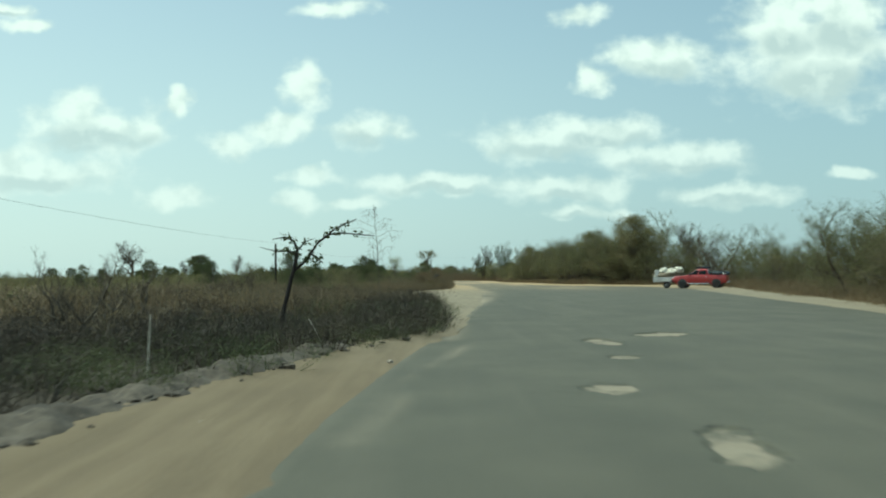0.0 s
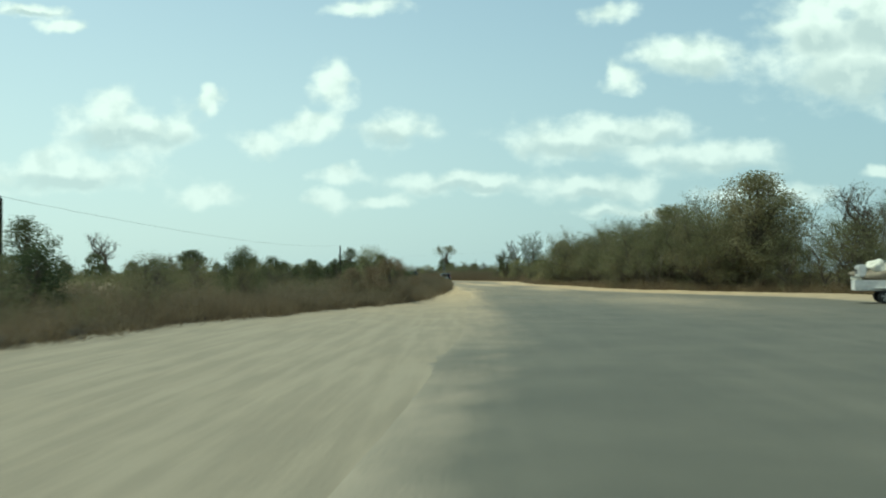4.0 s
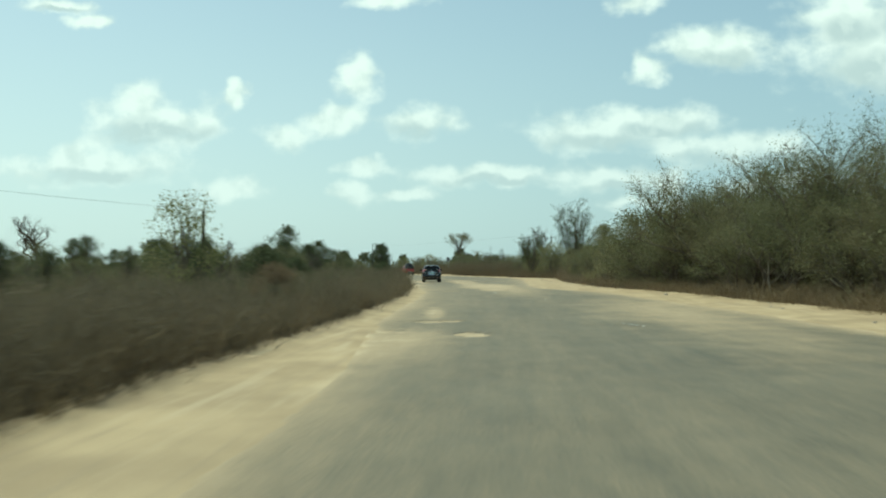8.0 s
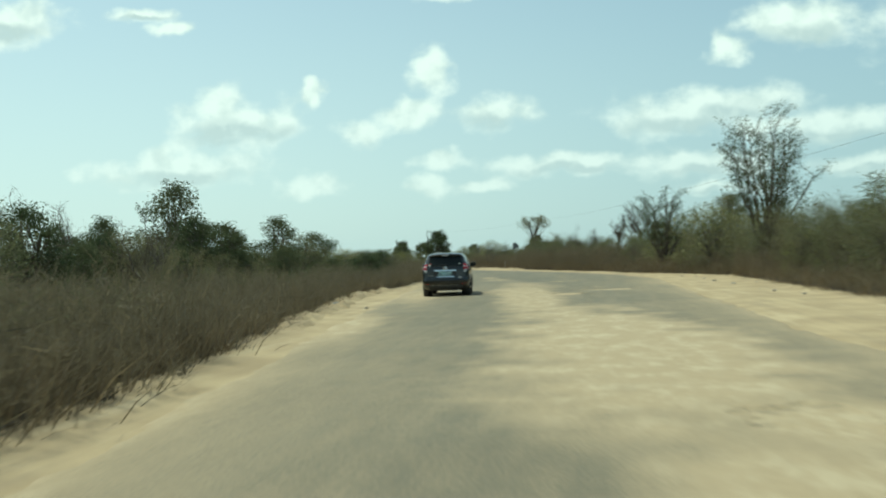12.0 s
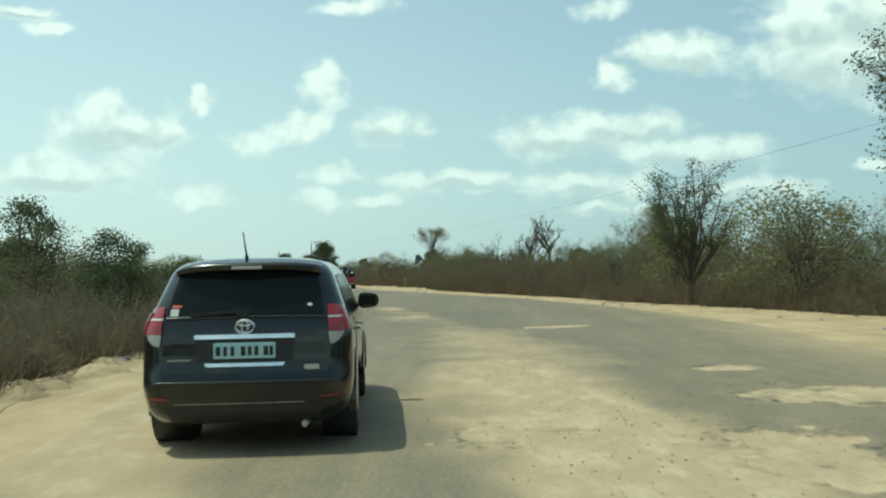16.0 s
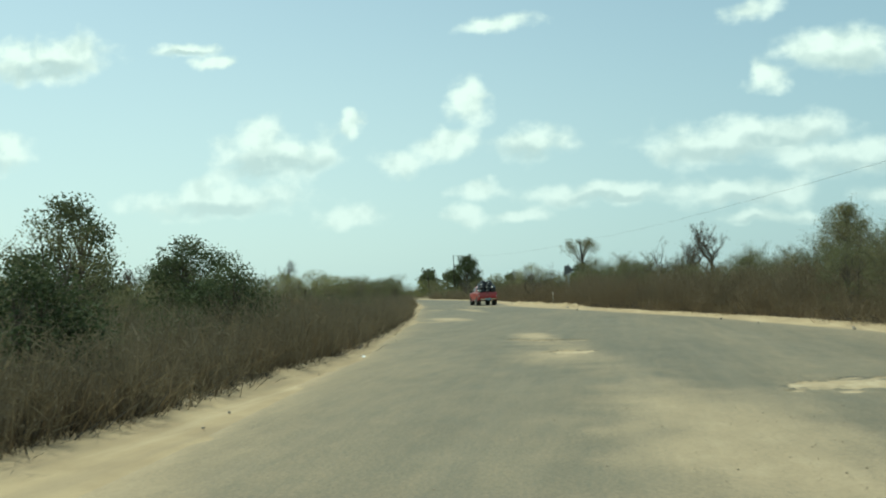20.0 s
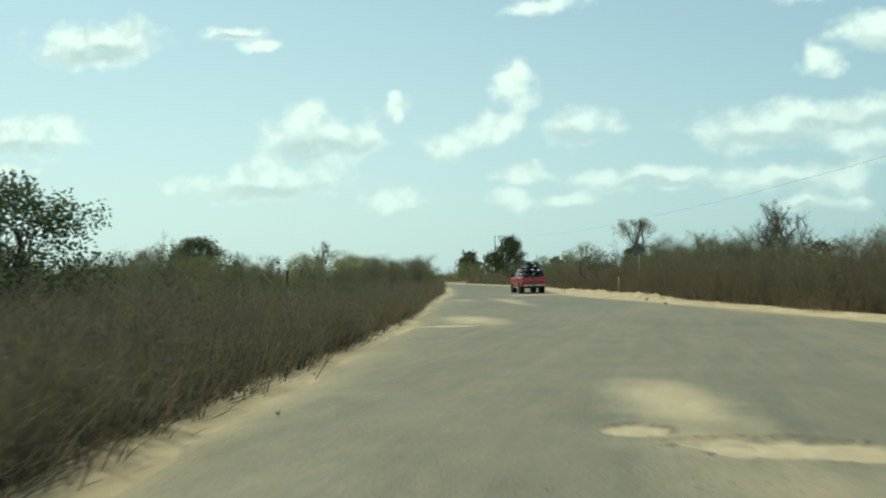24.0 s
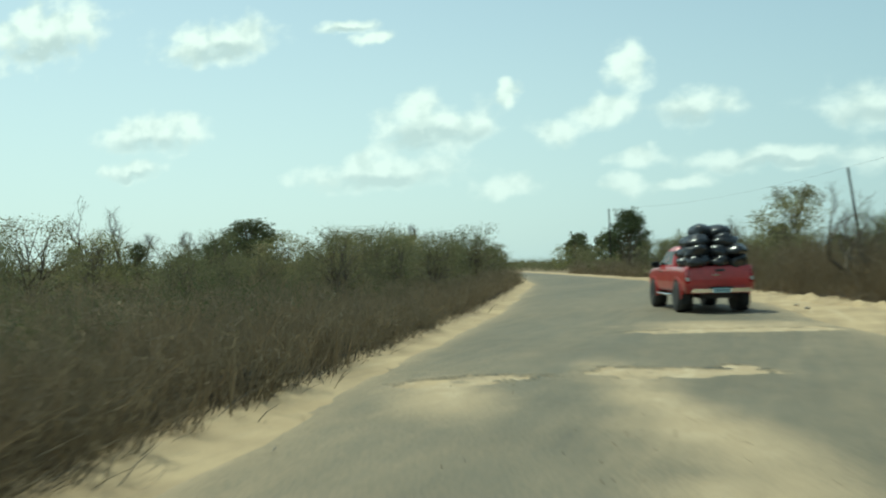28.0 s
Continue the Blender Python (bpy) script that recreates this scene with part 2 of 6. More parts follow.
def bark_paint(dark, light):
    def paint(n, put, bump):
        p = place(n)
        streak = n.noise(n.vec("MULTIPLY", p, (9.0, 9.0, 1.6)), 1.6, 5.0, 0.65)
        put(Base_Color=n.mix(n.ramp(streak, 0.3, 0.7), dark, light), Roughness=0.9, Specular_IOR_Level=0.2)
        bump(streak, 0.7, 0.02)
    return paint


def plain(name, colour, rough=0.5, metal=0.0, spread=0.12, coat=0.0, scale=18.0, relief=0.0, spec=0.5):
    def paint(n, put, bump):
        p = n.add("ShaderNodeTexCoord").outputs["Object"]
        wear, grime = n.noise(p, scale, 5.0), n.noise(p, scale * 0.12, 4.0)
        low = tuple(c * (1 - spread) for c in colour)
        high = tuple(min(1.0, c * (1 + spread)) for c in colour)
        base = n.mix(n.ramp(n.math("ADD", n.math("MULTIPLY", wear, 0.5), n.math("MULTIPLY", grime, 0.5)), 0.35, 0.65), low, high)
        put(Base_Color=base, Metallic=metal, Roughness=n.math("ADD", n.math("MULTIPLY", n.math("SUBTRACT", wear, 0.5), 0.18), rough),
            Coat_Weight=coat, Coat_Roughness=0.06, Specular_IOR_Level=spec)
        if relief:
            bump(wear, relief, 0.01)
    return material(name, paint)


ASPHALT = material("worn_asphalt", asphalt_paint)
SAND = material("pale_sand", sand_paint)
SOIL = material("dry_soil", soil_paint)
STALK = plant("dry_stalks", (0.118, 0.098, 0.061), (0.212, 0.172, 0.107), (0.188, 0.140, 0.082), 0.42)
RUST = plant("rusty_grass", (0.125, 0.095, 0.056), (0.225, 0.172, 0.102), (0.195, 0.138, 0.080), 0.42)
STRAW = plant("straw_grass", (0.14, 0.105, 0.055), (0.26, 0.20, 0.115), (0.18, 0.12, 0.065), 0.3)
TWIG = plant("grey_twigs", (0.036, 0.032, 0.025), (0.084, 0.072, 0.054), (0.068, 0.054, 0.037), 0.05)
OLIVE = plant("olive_leaves", (0.093, 0.096, 0.046), (0.210, 0.208, 0.104), (0.195, 0.165, 0.088), 0.42)
GREEN = plant("dark_green_leaves", (0.035, 0.05, 0.021), (0.098, 0.118, 0.052), (0.12, 0.125, 0.06), 0.36)
PALE = plant("pale_olive_leaves", (0.120, 0.122, 0.058), (0.265, 0.25, 0.13), (0.25, 0.215, 0.12), 0.42)
YELLOW = plant("yellow_green_leaves", (0.13, 0.135, 0.048), (0.29, 0.275, 0.11), (0.30, 0.26, 0.14), 0.35)
BARK = material("grey_bark", bark_paint((0.07, 0.06, 0.043), (0.155, 0.13, 0.096)))
POLE_WOOD = material("creosoted_pole", bark_paint((0.018, 0.015, 0.013), (0.05, 0.042, 0.036)))


# ---- building helpers ----
def mesh_from(name, verts, faces, mat=None, smooth=False):
    """A mesh from arrays; faces is one array of triangles or quads, or a list of both."""
    me = bpy.data.meshes.new(name)
    verts = np.asarray(verts, dtype=np.float32)
    groups = faces if isinstance(faces, list) and len(faces) and isinstance(faces[0], np.ndarray) else [np.asarray(faces, dtype=np.int32)]
    loops = np.concatenate([g.ravel() for g in groups]).astype(np.int32)
    sizes = np.concatenate([np.full(len(g), g.shape[1], dtype=np.int32) for g in groups if len(g)])
    me.vertices.add(len(verts))
    me.vertices.foreach_set("co", verts.ravel())
    me.loops.add(len(loops))
    me.loops.foreach_set("vertex_index", loops)
    me.polygons.add(len(sizes))
    me.polygons.foreach_set("loop_start", np.concatenate([[0], np.cumsum(sizes)[:-1]]).astype(np.int32))
    if smooth:
        me.polygons.foreach_set("use_smooth", np.ones(len(sizes), dtype=bool))
    me.update(calc_edges=True)
    if mat:
        me.materials.append(mat)
    return me


def part(name, bm, mat, parent, label=""):
    """Links a bmesh, or a finished mesh, as one object under a thing or a part."""
    if isinstance(bm, bmesh.types.BMesh):
        me = bpy.data.meshes.new(name)
        bm.to_mesh(me)
        bm.free()
        me.materials.append(mat)
    else:
        me = bm
    ob = new(name, me)
    ob.parent = parent
    return tagged(ob, label) if label else ob


def thing(name, m, label, category, group=""):
    ob = new(name)
    ob.empty_display_size = 0.2
    ob.matrix_world = m
    return tagged(ob, label, category, group)


def lattice(xs, ys, zs):
    """Vertices and quads of a grid given as 2D arrays."""
    rows, cols = xs.shape
    verts = np.stack([xs.ravel(), ys.ravel(), zs.ravel()], 1)
    i = (np.arange(rows - 1)[:, None] * cols + np.arange(cols - 1)[None, :]).ravel()
    return verts, np.stack([i, i + 1, i + cols + 1, i + cols], 1).astype(np.int32)


def wave(x, y, size, seed, octaves=3):
    """Smooth value noise about 0, from -1 to 1, for arrays."""
    total, weight = np.zeros_like(x, dtype=float), 0.0
    for o in range(octaves):
        table = np.random.RandomState(seed + o).rand(64, 64)
        u, v = x / size * 2 ** o, y / size * 2 ** o
        i, j = np.floor(u).astype(int), np.floor(v).astype(int)
        fu, fv = u - i, v - j
        fu, fv = fu * fu * (3 - 2 * fu), fv * fv * (3 - 2 * fv)
        a, b = table[i % 64, j % 64], table[(i + 1) % 64, j % 64]
        c, d = table[i % 64, (j + 1) % 64], table[(i + 1) % 64, (j + 1) % 64]
        total += 0.5 ** o * (((a * (1 - fu) + b * fu) * (1 - fv) + (c * (1 - fu) + d * fu) * fv) * 2 - 1)
        weight += 0.5 ** o
    return total / weight


# ---- plan of the road: x of its edges along y ----
def edge(y, knots):
    ys, xs = zip(*knots)
    return np.interp(y, ys, xs)


BUSH_LEFT = [(-60, -7), (0, -4.4), (7, -3.6), (15, -2.1), (18, -1.05), (21, -0.2), (25, 0.05), (29, -0.1), (34, -0.55), (38, -0.4), (44, -0.8), (48, -4.0), (58, -6.0), (68, -5.2), (74, -3.5), (77, -2.7), (80, -1.7), (83, -0.75),
             (87, 0.0), (92, 0.5), (101, 0.55), (109, 0.85), (115, 0.95), (123, 1.0), (130, 0.9), (138, 0.7), (142, 0.6), (150, -0.05), (161, -0.9), (175, -3.4), (185, -4.9), (197, -5.4), (207, -6.25), (217, -7.95), (229, -10.2),
             (237, -11.9), (244, -13.65), (255, -16.1), (266, -18.4), (300, -27), (330, -37), (380, -58), (460, -105)]
TAR_LEFT = [(-60, -3.5), (0, -1.8), (9, -1.3), (15, -0.8), (25, 0.3), (42, 1.6), (54, 2.3), (65, 2.7), (91, 2.6), (98, 3.0), (113, 3.0), (123, 2.1), (140, 1.5), (150, 1.1), (165, -0.7), (176, -2.2),
            (182, -2.8), (195, -4.1), (207, -5.75), (217, -7.55), (229, -9.85), (248, -13.95), (253, -15.05), (266, -17.5), (300, -26), (330, -36), (380, -57), (460, -104)]
TAR_RIGHT = [(-60, 10), (0, 12.5), (33, 15.8), (50, 18.5), (81, 23.5), (95, 23), (108, 17), (120, 13.3), (128, 13.0), (150, 11.4), (158, 8.7), (166, 7.9), (192, 8.3), (200, 8.7),
             (212, 7.3), (225, 4.4), (237, 0.2), (246, -2.8), (254, -6.2), (262, -8.6), (272, -10.4), (282, -12.6), (305, -19), (330, -29), (380, -50), (460, -96)]
BUSH_RIGHT = [(-60, 11), (0, 14), (33, 17.3), (50, 20.5), (81, 27.5), (95, 28), (103, 25), (115, 18), (125, 15.8), (146, 14.5), (160, 12.2), (175, 11.5), (200, 12.4), (206, 10.5), (214, 8.0),
              (225, 5.2), (237, 1.2), (246, -1.5), (260, -4.7), (272, -8.8), (282, -11.3), (305, -17.8), (330, -28), (380, -49), (460, -95)]


# ---- ground, shoulders, road ----
def spread(near_low, near_high, step, far_low, far_high):
    """Coordinates that are dense between near_low and near_high and grow apart beyond."""
    low, high, grow = [], [], step
    at = near_low
    while at > far_low:
        grow *= 1.22
        at -= grow
        low.append(max(at, far_low))
    at, grow = near_high, step
    while at < far_high:
        grow *= 1.22
        at += grow
        high.append(min(at, far_high))
    return np.array(low[::-1] + list(np.arange(near_low, near_high + step / 2, step)) + high)


gx, gy = np.meshgrid(spread(-70, 60, 1.0, -4200, 4200), spread(-40, 345, 1.0, -1500, 4600))
beyond = np.maximum(edge(gy, BUSH_LEFT) - gx, gx - edge(gy, BUSH_RIGHT))
rise = np.clip((beyond + 0.15) / 1.6, 0, 1)
gz = -0.16 + rise * (0.22 + 0.10 * wave(gx, gy, 9.0, 3)) + np.clip((beyond - 150) / 900, 0, 1) * 3.0 * wave(gx, gy, 260.0, 8)
tagged(new("ground", mesh_from("ground", *lattice(gx, gy, gz), SOIL, True)), "dry brown soil under the roadside bush", "ground", kind="structure")

def tar_height(x, y):
    return 0.007 * wave(x, y, 8.0, 21)


def blot(x, y, at_x, at_y, half_x, half_y, turn=0.0, ragged=0.35, size=0.75):
    """1 at the middle of an ellipse, 0 at its rim, with a wavering outline."""
    c, s = math.cos(radians(turn)), math.sin(radians(turn))
    u, v = (x - at_x) * c + (y - at_y) * s, -(x - at_x) * s + (y - at_y) * c
    return 1 - np.hypot(u / half_x, v / half_y) + ragged * wave(x, y, size, int(abs(at_x * 7 + at_y * 3)) % 90)


# thin films of sand blown or driven over the tar, and painted windscreen glare
FILMS_AND_GLARE = [(0.4, 22, 0.7, 8, -4, 0.5), (2.2, 48, 1.0, 14, -6, 0.6), (3.6, 75, 1.2, 22, 0, 0.35), (3.2, 96, 1.0, 14, 0, 0.25), (3.4, 118, 1.3, 5, 0, 0.3), (3.3, 128.5, 0.4, 4.5, 4, 0.5), (4.6, 166, 2.4, 11, 4, 0.85), (2.5, 180, 1.4, 10, 3, 0.7), (5.0, 156, 1.1, 3.5, 0, 0.5),
         (1.7, 187, 1.6, 7, 6, 0.65), (1.5, 195, 1.7, 8, 8, 0.4), (-2.2, 186, 1.0, 9, 8, 0.4), (-1.2, 171, 1.0, 4, 8, 0.5), (-2.2, 213.6, 0.8, 2.4, 15, 0.5), (-1.5, 210, 1.0, 3.0, 20, 0.28),
         (-8.1, 230.5, 1.1, 4, 22, 0.5), (-1.0, 206, 1.4, 3, 12, 0.35), (-10.6, 251, 0.8, 5, 22, 0.5), (-13.4, 252, 0.8, 2.5, 24, 0.45), (-11, 262, 2.4, 2.2, 20, 0.5), (-9.3, 246, 0.6, 5, 22, 0.35),
         # first two: no sand, windscreen glare painted pale onto the right lane
         (10.5, 127, 3.0, 16, 0, 0.32), (13, 88, 6.0, 24, 0, 0.26), (0.25, 16, 0.30, 6.5, -11, 0.6), (-0.6, 9, 0.5, 4, -8, 0.5), (3.3, 22.5, 0.45, 3, 8, 0.55), (6.6, 23, 2.2, 1.3, 0, 0.5), (4.6, 14, 0.7, 2.2, 0, 0.35), (6.5, 152, 2.0, 14, 0, 0.3)]


def tar_dust_glare(x, y):
    """How sandy the tar is, about 0 to 1, painted glare included."""
    low, high = edge(y, TAR_LEFT), edge(y, TAR_RIGHT)
    side = np.clip(np.minimum(x - low, high - x), 0, None)
    much = np.interp(y, [25, 60, 105, 150, 195, 222, 255], [-0.2, 0.12, 0.34, 0.42, 0.45, 0.43, 0.36]) + 0.075 * wave(x, y * 0.1, 1.5, 31) + 0.05 * wave(x, y, 9.0, 35)
    much = much + np.interp(y, [155, 166, 190, 200], [0.38, 0.2, 0.2, 0.38]) * np.exp(-side / 0.35) + 0.16 * np.interp(y, [195, 210], [1.0, 0.3]) * np.exp(-side / 1.8) * (1 + wave(x, y, 3.0, 37))
    for at_x, at_y, a, b, turn, film in FILMS_AND_GLARE:
        much = much + film * np.clip(blot(x, y, at_x, at_y, a, b, turn), 0, 0.9)
    return much


# broken-out potholes with sandy floors: place, half sizes, turn, depth
POTHOLES = [(2.45, 7.1, 0.27, 1.0, -10, 0.06), (2.1, 10.9, 0.30, 0.5, 0, 0.04), (3.45, 18.3, 0.28, 0.95, 8, 0.06), (5.2, 20.4, 0.6, 0.7, 0, 0.05), (3.1, 14.9, 0.28, 0.4, 0, 0.045),
            (2.9, 120.6, 0.28, 0.5, 0, 0.04), (4.75, 120.0, 0.4, 0.55, 0, 0.05), (3.6, 124.2, 0.62, 0.48, 25, 0.05), (2.5, 152.9, 0.5, 0.7, 10, 0.05), (5.9, 159.7, 0.5, 0.6, 0, 0.04),
            (3.6, 184.2, 0.62, 1.15, 0, 0.055), (5.35, 187.4, 0.95, 0.6, 0, 0.05), (4.8, 190.2, 0.45, 0.28, 0, 0.035), (1.4, 185.2, 0.75, 0.55, 10, 0.02), (3.5, 200.5, 0.6, 0.7, 0, 0.04), (2.9, 200.0, 0.5, 0.5, 0, 0.04),
            (-2.61, 212.0, 0.31, 0.28, 0, 0.065), (-1.36, 211.4, 0.80, 0.42, -8, 0.07), (-0.85, 207.1, 0.42, 0.5, 0, 0.055), (-8.0, 227.5, 0.95, 0.45, 12, 0.05),
            (-13.55, 253.1, 0.85, 0.45, 22, 0.06), (-11.1, 254.3, 1.1, 0.5, 15, 0.06), (-10.8, 261.0, 1.8, 0.6, 20, 0.05)]
rows_y = np.concatenate([np.arange(-45, 345, 0.3), np.arange(345, 452, 1.5)])
across = np.linspace(0, 1, 78)
ry = np.repeat(rows_y[:, None], len(across), 1)
left, right = edge(rows_y, TAR_LEFT)[:, None], edge(rows_y, TAR_RIGHT)[:, None]
rx = left - 0.5 + (right - left + 1.0) * across[None, :]
# the tar breaks off in bites along both edges
bite_left = 0.20 * wave(rows_y, rows_y * 0 + 3.0, 2.4, 41)[:, None] + 0.12 * wave(rx, ry, 0.7, 43)
bite_right = 0.20 * wave(rows_y, rows_y * 0 + 9.0, 2.4, 45)[:, None] + 0.12 * wave(rx, ry, 0.7, 47)
rz = tar_height(rx, ry) - 0.10 * np.clip(1 - np.minimum(rx - left - bite_left, right - rx - bite_right) / 0.1, 0, 6)
dust = tar_dust_glare(rx, ry)
road_verts, road_faces = lattice(rx, ry, rz)
cols = len(across) - 1
open_quads = np.zeros((len(rows_y) - 1, cols), dtype=bool)


def tar_mesh(name, verts, faces, sand, rim):
    me = mesh_from(name, verts, faces, ASPHALT, True)
    me.attributes.new("dust", "FLOAT", "POINT").data.foreach_set("value", np.clip(sand, -0.5, 1.6).astype(np.float32).ravel())
    me.attributes.new("rim", "FLOAT", "POINT").data.foreach_set("value", rim.astype(np.float32).ravel())
    return me


def block(hole):
    """The rows and columns of the road's grid that a pothole touches."""
    x, y, a, b, turn, deep = hole
    c, s = abs(math.cos(radians(turn))), abs(math.sin(radians(turn)))
    wide, long = 1.5 * (a * c + b * s) + 0.12, 1.5 * (a * s + b * c) + 0.12
    i0, i1 = np.searchsorted(rows_y, y - long) - 1, np.searchsorted(rows_y, y + long)
    k = np.searchsorted(rows_y, y)
    j0, j1 = np.searchsorted(rx[k], x - wide) - 1, np.searchsorted(rx[k], x + wide)
    return [i0, i1, max(j0, 0), min(j1, cols)]


clusters = []
for hole in POTHOLES:
    box, holes, again = block(hole), [hole], True
    while again:
        again = False
        for other in clusters:
            o = other[0]
            if box[0] < o[1] and o[0] < box[1] and box[2] < o[3] and o[2] < box[3]:
                box = [min(box[0], o[0]), max(box[1], o[1]), min(box[2], o[2]), max(box[3], o[3])]
                holes, again = holes + other[1], True
                clusters.remove(other)
                break
    clusters.append((box, holes))
for (i0, i1, j0, j1), holes in clusters:
    open_quads[i0:i1, j0:j1] = True
road = tagged(new("road", tar_mesh("road", road_verts, road_faces[~open_quads.ravel()], dust, np.zeros_like(rx))), "worn grey asphalt road with sandy films and potholes", "road", kind="structure")


def finer(grid, i0, i1, j0, j1, down, over):
    """A block of a grid, cut into smaller cells, with the same surface."""
    u, v = np.linspace(i0, i1, (i1 - i0) * down + 1), np.linspace(j0, j1, (j1 - j0) * over + 1)
    i, j = np.minimum(u.astype(int), i1 - 1), np.minimum(v.astype(int), j1 - 1)
    fu, fv = (u - i)[:, None], (v - j)[None, :]
    return (grid[i][:, j] * (1 - fu) + grid[i + 1][:, j] * fu) * (1 - fv) + (grid[i][:, j + 1] * (1 - fu) + grid[i + 1][:, j + 1] * fu) * fv


for (i0, i1, j0, j1), holes in clusters:
    step = (rx[i0, j1] - rx[i0, j0]) / (j1 - j0)
    cells = (i0, i1, j0, j1, 7, max(2, int(round(step / 0.045))))
    px, py, pz, sand = finer(rx, *cells), finer(ry, *cells), finer(rz, *cells), finer(dust, *cells)
    rim, drop = np.zeros_like(px), np.zeros_like(px)
    for x, y, a, b, turn, deep in holes:
        reach = min(a, b)
        inside = (blot(px, py, x, y, a * 1.15, b * 1.15, turn, 0.5, 0.6) + 0.42 * wave(px, py, 0.4, 17) + 0.22 * wave(px, py, 0.14, 19)) * reach
        hole = np.clip(inside / 0.035, 0, 1)
        fringe = np.clip(1 - np.abs(inside - 0.008) / 0.024, 0, 1) * np.clip(0.65 + 0.9 * wave(px, py, 0.5, 29), 0, 1)
        drop = np.maximum(drop, hole * (deep * 0.55 + 0.016 * wave(px, py, 0.45, 77) + 0.012 * wave(px, py, 0.12, 79)))
        rubble = 0.86 + 0.8 * wave(px, py, 0.6, 81) + 0.45 * wave(px, py, 0.13, 83)
        floor = np.clip(inside / 0.08 - 0.1, 0, 1)
        sand = sand * (1 - 0.8 * floor) + floor * rubble - 0.35 * fringe + 0.16 * np.clip(inside / reach + 0.35, 0, 0.5)
        rim = np.maximum(rim, fringe)
    part("pothole", tar_mesh("pothole", *lattice(px, py, pz - drop), sand, rim), None, road, "broken-out pothole with a sandy floor")


def shoulder(name, bush, tar, sign, label):
    ys = np.concatenate([np.arange(-45, 345, 0.3), np.arange(345, 452, 2.0)])
    t = np.linspace(0, 1, 26)
    a, b = edge(ys, bush)[:, None], edge(ys, tar)[:, None]
    a, b = a + sign * 0.35, b - sign * 1.9
    xs, yy = a + (b - a) * t[None, :], np.repeat(ys[:, None], len(t), 1)
    inward = sign * (xs - edge(ys, tar)[:, None])      # > 0 outside the tar
    z = np.clip(inward, -2, 0.8) * 0.045 + 0.026 * wave(xs, yy * 0.10, 1.0, 51) + 0.010 * wave(xs, yy, 0.6, 57)
    outer = sign * (xs - edge(ys, bush)[:, None])
    z += np.clip(outer + 0.6, 0, 1.2) * 0.03 + 0.04 * np.exp(-((outer + 0.1) / 0.5) ** 2) * (1 + wave(xs, yy, 1.1, 61))
    tagged(new(name, mesh_from(name, *lattice(xs, yy, z), SAND, True)), label, "shoulder", kind="structure")


shoulder("shoulder_left", BUSH_LEFT, TAR_LEFT, -1, "pale sandy shoulder with wheel ruts beside the tar")
shoulder("shoulder_right", BUSH_RIGHT, TAR_RIGHT, 1, "pale sandy shoulder below the roadside thicket")


# ---- plants ----
def tubes(paths, sides=4):
    """Tapered tubes along paths of (points, radii)."""
    verts, faces, base = [], [], 0
    turn = np.arange(sides) * 2 * math.pi / sides
    for points, radii in paths:
        points = np.asarray(points, dtype=float)
        way = np.gradient(points, axis=0)
        way /= np.linalg.norm(way, axis=1)[:, None] + 1e-9
        helper = np.where(np.abs(way[:, 2:3]) > 0.9, np.array([[1.0, 0, 0]]), np.array([[0, 0, 1.0]]))
        u = np.cross(way, helper)
        u /= np.linalg.norm(u, axis=1)[:, None] + 1e-9
        v = np.cross(way, u)
        ring = points[:, None] + np.asarray(radii)[:, None, None] * (np.cos(turn)[None, :, None] * u[:, None] + np.sin(turn)[None, :, None] * v[:, None])
        verts.append(ring.reshape(-1, 3))
        for k in range(len(points) - 1):
            i = base + k * sides + np.arange(sides)
            j = base + k * sides + (np.arange(sides) + 1) % sides
            faces.append(np.stack([i, j, j + sides, i + sides], 1))
        base += len(points) * sides
    return np.concatenate(verts), np.concatenate(faces).astype(np.int32)


def leaves(rng, centres, scatter, count, size, droop=0.0):
    """Small folded leaf clumps scattered about the given centres: kite-shaped quads."""
    c = np.repeat(np.asarray(centres), count, 0)
    n = len(c)
    c = c + np.clip(rng.randn(n, 3), -1.25, 1.25) * scatter * np.array([1, 1, 0.75])
    a = rng.randn(n, 3)
    a[:, 2] -= droop
    a /= np.linalg.norm(a, axis=1)[:, None]
    b = np.cross(a, rng.randn(n, 3))
    b /= np.linalg.norm(b, axis=1)[:, None] + 1e-9
    s = size * (0.6 + 0.8 * rng.rand(n))[:, None]
    verts = np.stack([c - a * s * 0.5, c + b * s * 0.3, c + a * s * 0.6, c - b * s * 0.3 + np.cross(a, b) * s * 0.15], 1).reshape(-1, 3)
    return verts, np.arange(n * 4, dtype=np.int32).reshape(n, 4)


